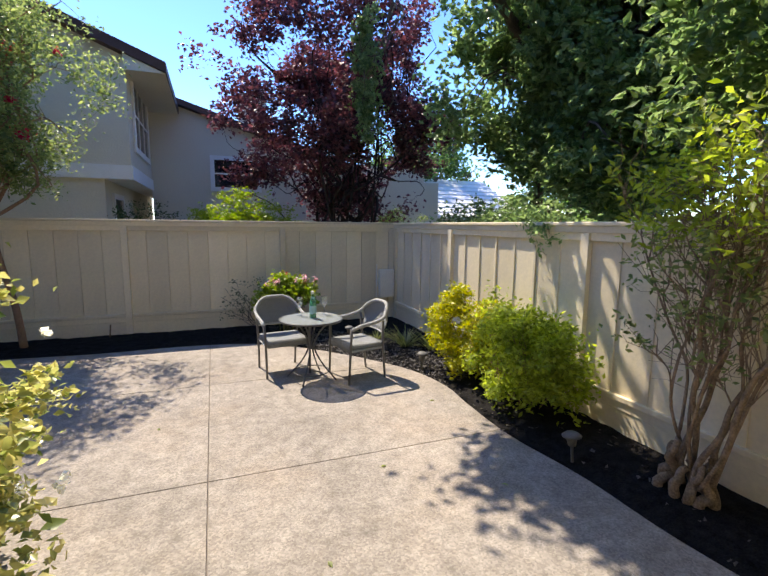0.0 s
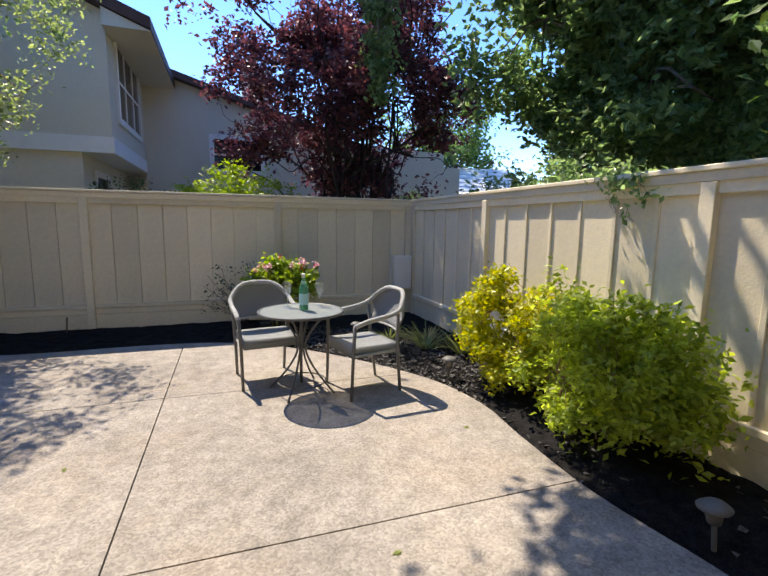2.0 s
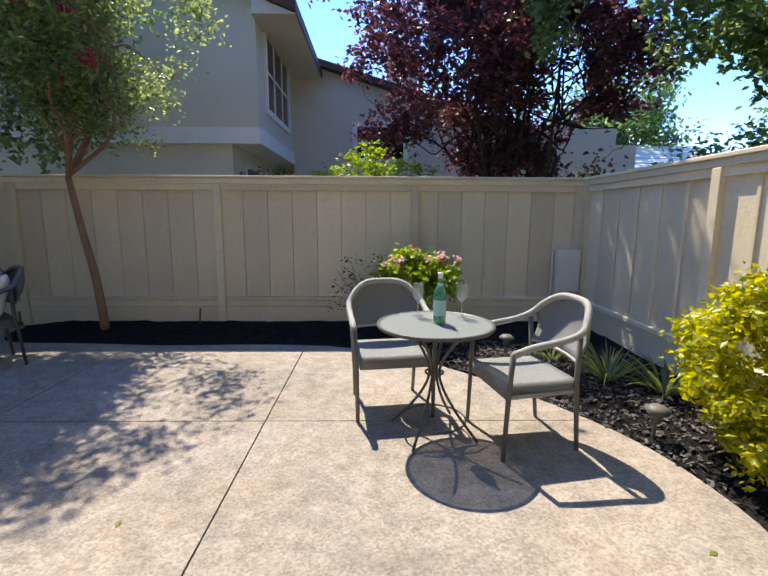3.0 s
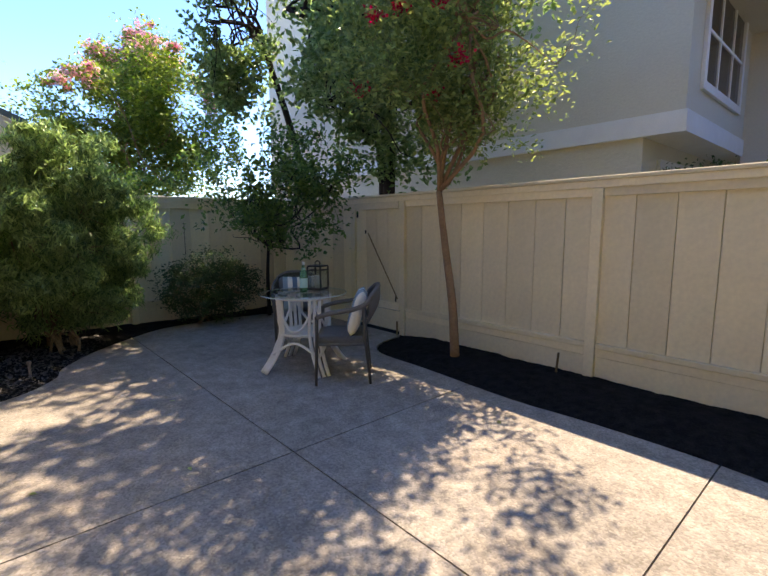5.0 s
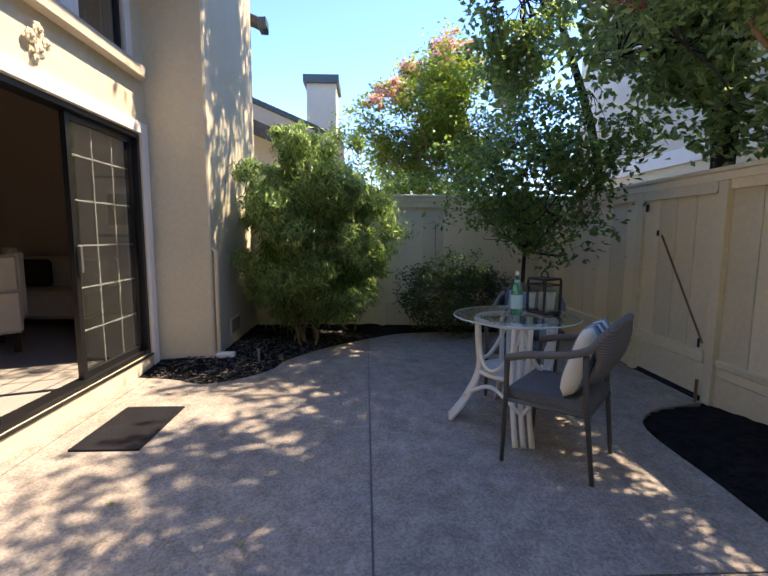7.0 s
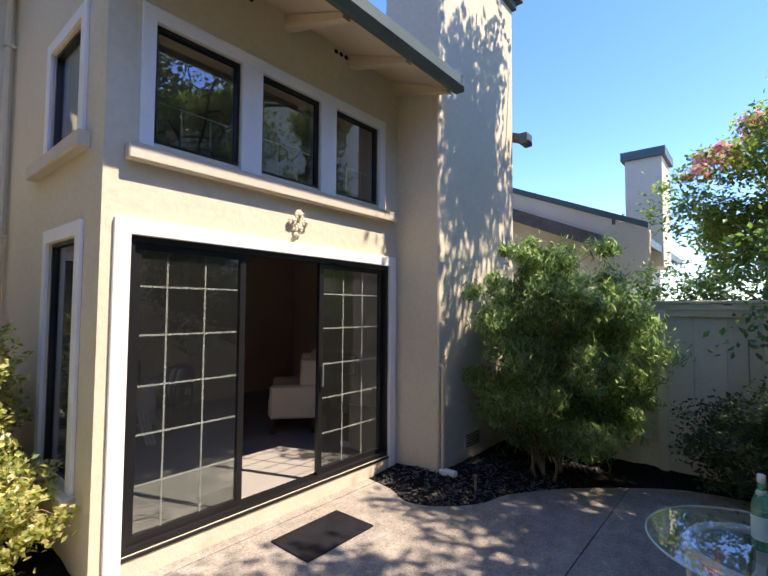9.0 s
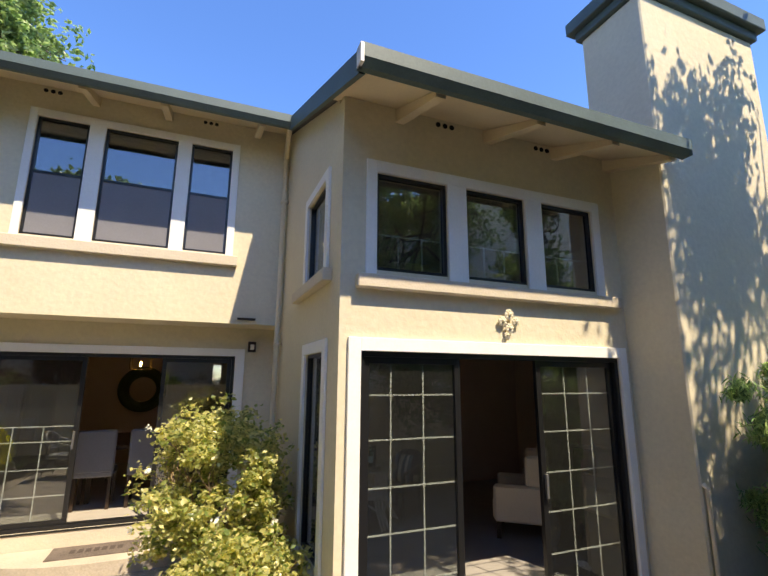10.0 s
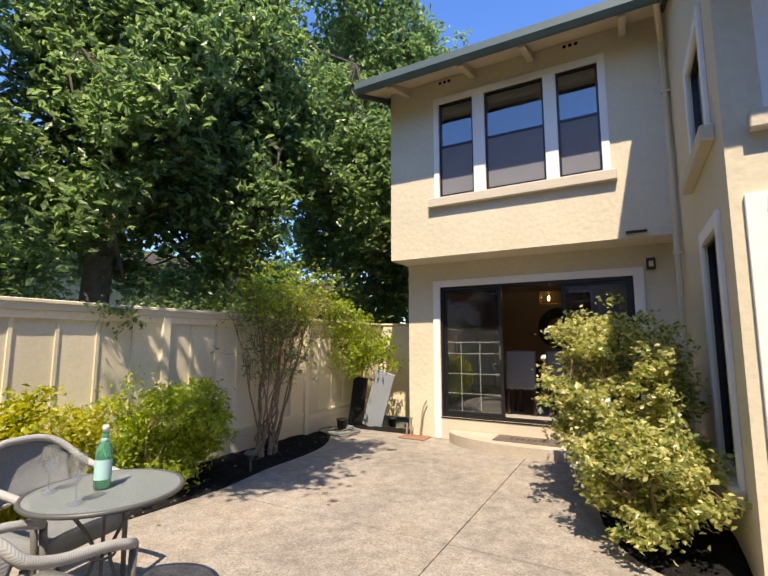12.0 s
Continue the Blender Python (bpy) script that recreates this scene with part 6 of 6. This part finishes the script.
part("handwheel", bm, BRASS, hb)
pn = thing("leaning_panel", "pale plastic panel leaning against the fence", "panel", at=pose(2.72, 0.05, 0.0, -6, -17, 12))
part("sheet", boxes((-0.17, 0.17, -0.015, 0.015, 0.0, 0.98), bevel=0.006), PLASTIC_W, pn)
# a flat black upright next to the pale panel
pn = thing("dark_board", "flat dark upright in the fence corner", "board", at=pose(3.02, 0.1, 0.0, -4, -9, 10))
part("sheet", boxes((-0.13, 0.13, -0.012, 0.012, 0.0, 0.85), bevel=0.005), PLASTIC_K, pn)
hs = thing("garden_hose", "grey garden hose lying in loops on the ground", "hose")
bm = bmesh.new()
g_h = np.random.default_rng(9)
loop = []
for i in range(90):
    a = i * 0.27
    loop.append((2.78 + (0.22 + 0.05 * math.sin(i * 0.37)) * math.cos(a) + 0.002 * i, 0.75 + (0.30 + 0.06 * math.cos(i * 0.53)) * math.sin(a), 0.022 + 0.0006 * i))
tube(bm, loop, 0.011, 6)
part("tube", bm, HOSE, hs, smooth=True)
for x, y, r, h in ((2.98, 0.55, 0.09, 0.17), (2.42, -0.15, 0.07, 0.13)):
    t = thing("flower_pot", "small dark plastic plant pot in the corner", "pot", at=pose(x, y, 0.0))
    b = bmesh.new()
    lathe(b, [(r * 0.75, 0.0), (r, h), (r * 1.08, h), (r * 1.08, h + 0.02), (r * 0.92, h + 0.02), (r * 0.9, h * 0.8), (0.0005, h * 0.8)], 18)
    part("body", b, PLASTIC_K, t, smooth=True)

# wall lamp, soffit vent and plaster ornament
wl = thing("wall_lamp", "small square brown wall lamp beside the dining door", "wall lamp")
part("housing", boxes((-1.555, -1.455, DY + 0.001, DY + 0.08, 2.34, 2.48), bevel=0.008), DARKWOOD, wl)
part("lens", boxes((-1.53, -1.48, DY + 0.081, DY + 0.088, 2.37, 2.44)), CANDLE, wl)
vt = thing("wall_vent", "dark slot vent low on the jutting wall", "vent")
part("hood", boxes((-1.47, -1.25, UY + 0.001, UY + 0.04, 2.71, 2.735)), DARKWOOD, vt)
orn = thing("wall_ornament", "pale plaster flower relief hung above the sliding door", "ornament", at=pose(-3.33, LY + 0.012, 2.50, 90, 0, 0))
for i, (x, y, r) in enumerate(((0, 0.05, 0.055), (-0.07, -0.01, 0.045), (0.07, -0.01, 0.05), (0.0, -0.07, 0.05), (0.03, -0.13, 0.03))):
    b = bmesh.new()
    for k in range(7):
        a = 2 * math.pi * k / 7 + i
        c = Vector((x + r * 0.55 * math.cos(a), y + r * 0.55 * math.sin(a), -0.02))
        bmesh.ops.create_icosphere(b, subdivisions=1, radius=r * 0.42, matrix=Matrix.Translation(c) @ Matrix.Diagonal((1, 1, 0.5, 1)))
    bmesh.ops.create_icosphere(b, subdivisions=1, radius=r * 0.4, matrix=Matrix.Translation((x, y, -0.028)))
    part("blossom", b, STUCCO, orn)

# ---- furniture seen through the doors ----
ac = thing("armchair", "cream upholstered wing armchair on dark legs", "armchair", at=pose(-4.75, 1.75, 0.13, 0, 0, 50))
part("seat", boxes((-0.34, 0.34, -0.32, 0.30, 0.20, 0.46), bevel=0.04), CREAM, ac)
part("backrest", boxes((-0.34, 0.34, 0.22, 0.36, 0.30, 1.02), bevel=0.05), CREAM, ac)
for s in (-1, 1):
    part("arm", boxes((s * 0.30, s * 0.40, -0.30, 0.30, 0.20, 0.62), bevel=0.03), CREAM, ac)
    part("wing", boxes((s * 0.30, s * 0.37, 0.08, 0.30, 0.60, 0.96), bevel=0.03), CREAM, ac)
    part("leg", boxes((s * 0.30 - 0.025, s * 0.30 + 0.025, -0.28, -0.23, 0.0, 0.20)), DARKWOOD, ac)
    part("leg", boxes((s * 0.30 - 0.025, s * 0.30 + 0.025, 0.23, 0.28, 0.0, 0.20)), DARKWOOD, ac)
sf = thing("sofa", "pale sofa with a dark patterned cushion against the wall", "sofa", at=pose(-6.3, 1.2, 0.13, 0, 0, 90))
part("seat", boxes((-0.9, 0.9, -0.4, 0.4, 0.1, 0.45), bevel=0.05), CREAM, sf)
part("backrest", boxes((-0.9, 0.9, 0.25, 0.45, 0.4, 0.85), bevel=0.05), CREAM, sf)
part("cushion", boxes((-0.25, 0.15, 0.08, 0.22, 0.46, 0.82), bevel=0.04), DARKWOOD, sf)
pic = thing("framed_picture", "dark-framed picture with a pale mount on the wall", "picture")
part("frame", boxes((-6.845, -6.82, 1.75, 2.45, 1.25, 2.10)), DARKWOOD, pic)
part("mount", boxes((-6.8195, -6.815, 1.79, 2.41, 1.29, 2.06)), CREAM, pic)
part("print", boxes((-6.8145, -6.812, 1.95, 2.25, 1.42, 1.85)), DARKWOOD, pic)

dt = thing("dining_table", "dark wooden dining table in the dim room", "table", at=pose(0.0, -1.7, 0.30))
part("tabletop", boxes((-0.5, 0.5, -0.9, 0.9, 0.70, 0.75), bevel=0.01), DARKWOOD, dt)
for sx in (-1, 1):
    for sy in (-1, 1):
        part("leg", boxes((sx * 0.42 - 0.03, sx * 0.42 + 0.03, sy * 0.8 - 0.03, sy * 0.8 + 0.03, 0, 0.70)), DARKWOOD, dt)


def dining_chair(m):
    c = thing("dining_chair", "grey upholstered dining chair at the dark table", "chair", "dining chairs", at=m)
    part("seat", boxes((-0.23, 0.23, -0.23, 0.23, 0.40, 0.48), bevel=0.02), SCREEN, c)
    part("backrest", boxes((-0.23, 0.23, 0.17, 0.24, 0.46, 1.0), bevel=0.02), SCREEN, c)
    for sx in (-1, 1):
        for sy in (-1, 1):
            part("leg", boxes((sx * 0.2 - 0.02, sx * 0.2 + 0.02, sy * 0.2 - 0.02, sy * 0.2 + 0.02, 0, 0.40)), DARKWOOD, c)
    return c


dc = dining_chair(pose(0.32, -0.72, 0.30, 0, 0, 0))
copy_thing(dc, pose(-0.3, -0.72, 0.30, 0, 0, 0))
wr = thing("round_wreath", "dark round wreath on the dining room wall", "wreath", at=pose(0.2, -4.17, 1.75))
bm = bmesh.new()
tube(bm, [(0.36 * math.cos(a), 0.02, 0.36 * math.sin(a)) for a in [2 * math.pi * i / 28 for i in range(28)]], 0.11, 8, close=True)
part("ring", bm, L_BUSH, wr)
pl = thing("pendant_lamp", "glass box pendant lamp with glowing warm bulbs", "pendant lamp", at=pose(0.02, -1.6, 2.22))
bm = bmesh.new()
tube(bm, [(0, 0, 0.1), (0, 0, 0.40)], 0.006, 6)
part("rod", bm, DARKWOOD, pl)
for sx in (-1, 1):
    for sy in (-1, 1):
        part("post", boxes((sx * 0.14 - 0.005, sx * 0.14 + 0.005, sy * 0.14 - 0.005, sy * 0.14 + 0.005, -0.10, 0.10)), BRASS, pl)
for z in (-0.10, 0.095):
    part("rim", boxes(*[(-0.145, 0.145, s * 0.14 - 0.005, s * 0.14 + 0.005, z, z + 0.01) for s in (-1, 1)], *[(s * 0.14 - 0.005, s * 0.14 + 0.005, -0.135, 0.135, z, z + 0.01) for s in (-1, 1)]), BRASS, pl)
for x in (-0.05, 0.0, 0.05):
    b = bmesh.new()
    lathe(b, [(0.006, -0.05), (0.016, -0.02), (0.012, 0.01), (0.004, 0.03)], 10)
    part("bulb", b, BULB, pl, "glowing bulb", smooth=True)
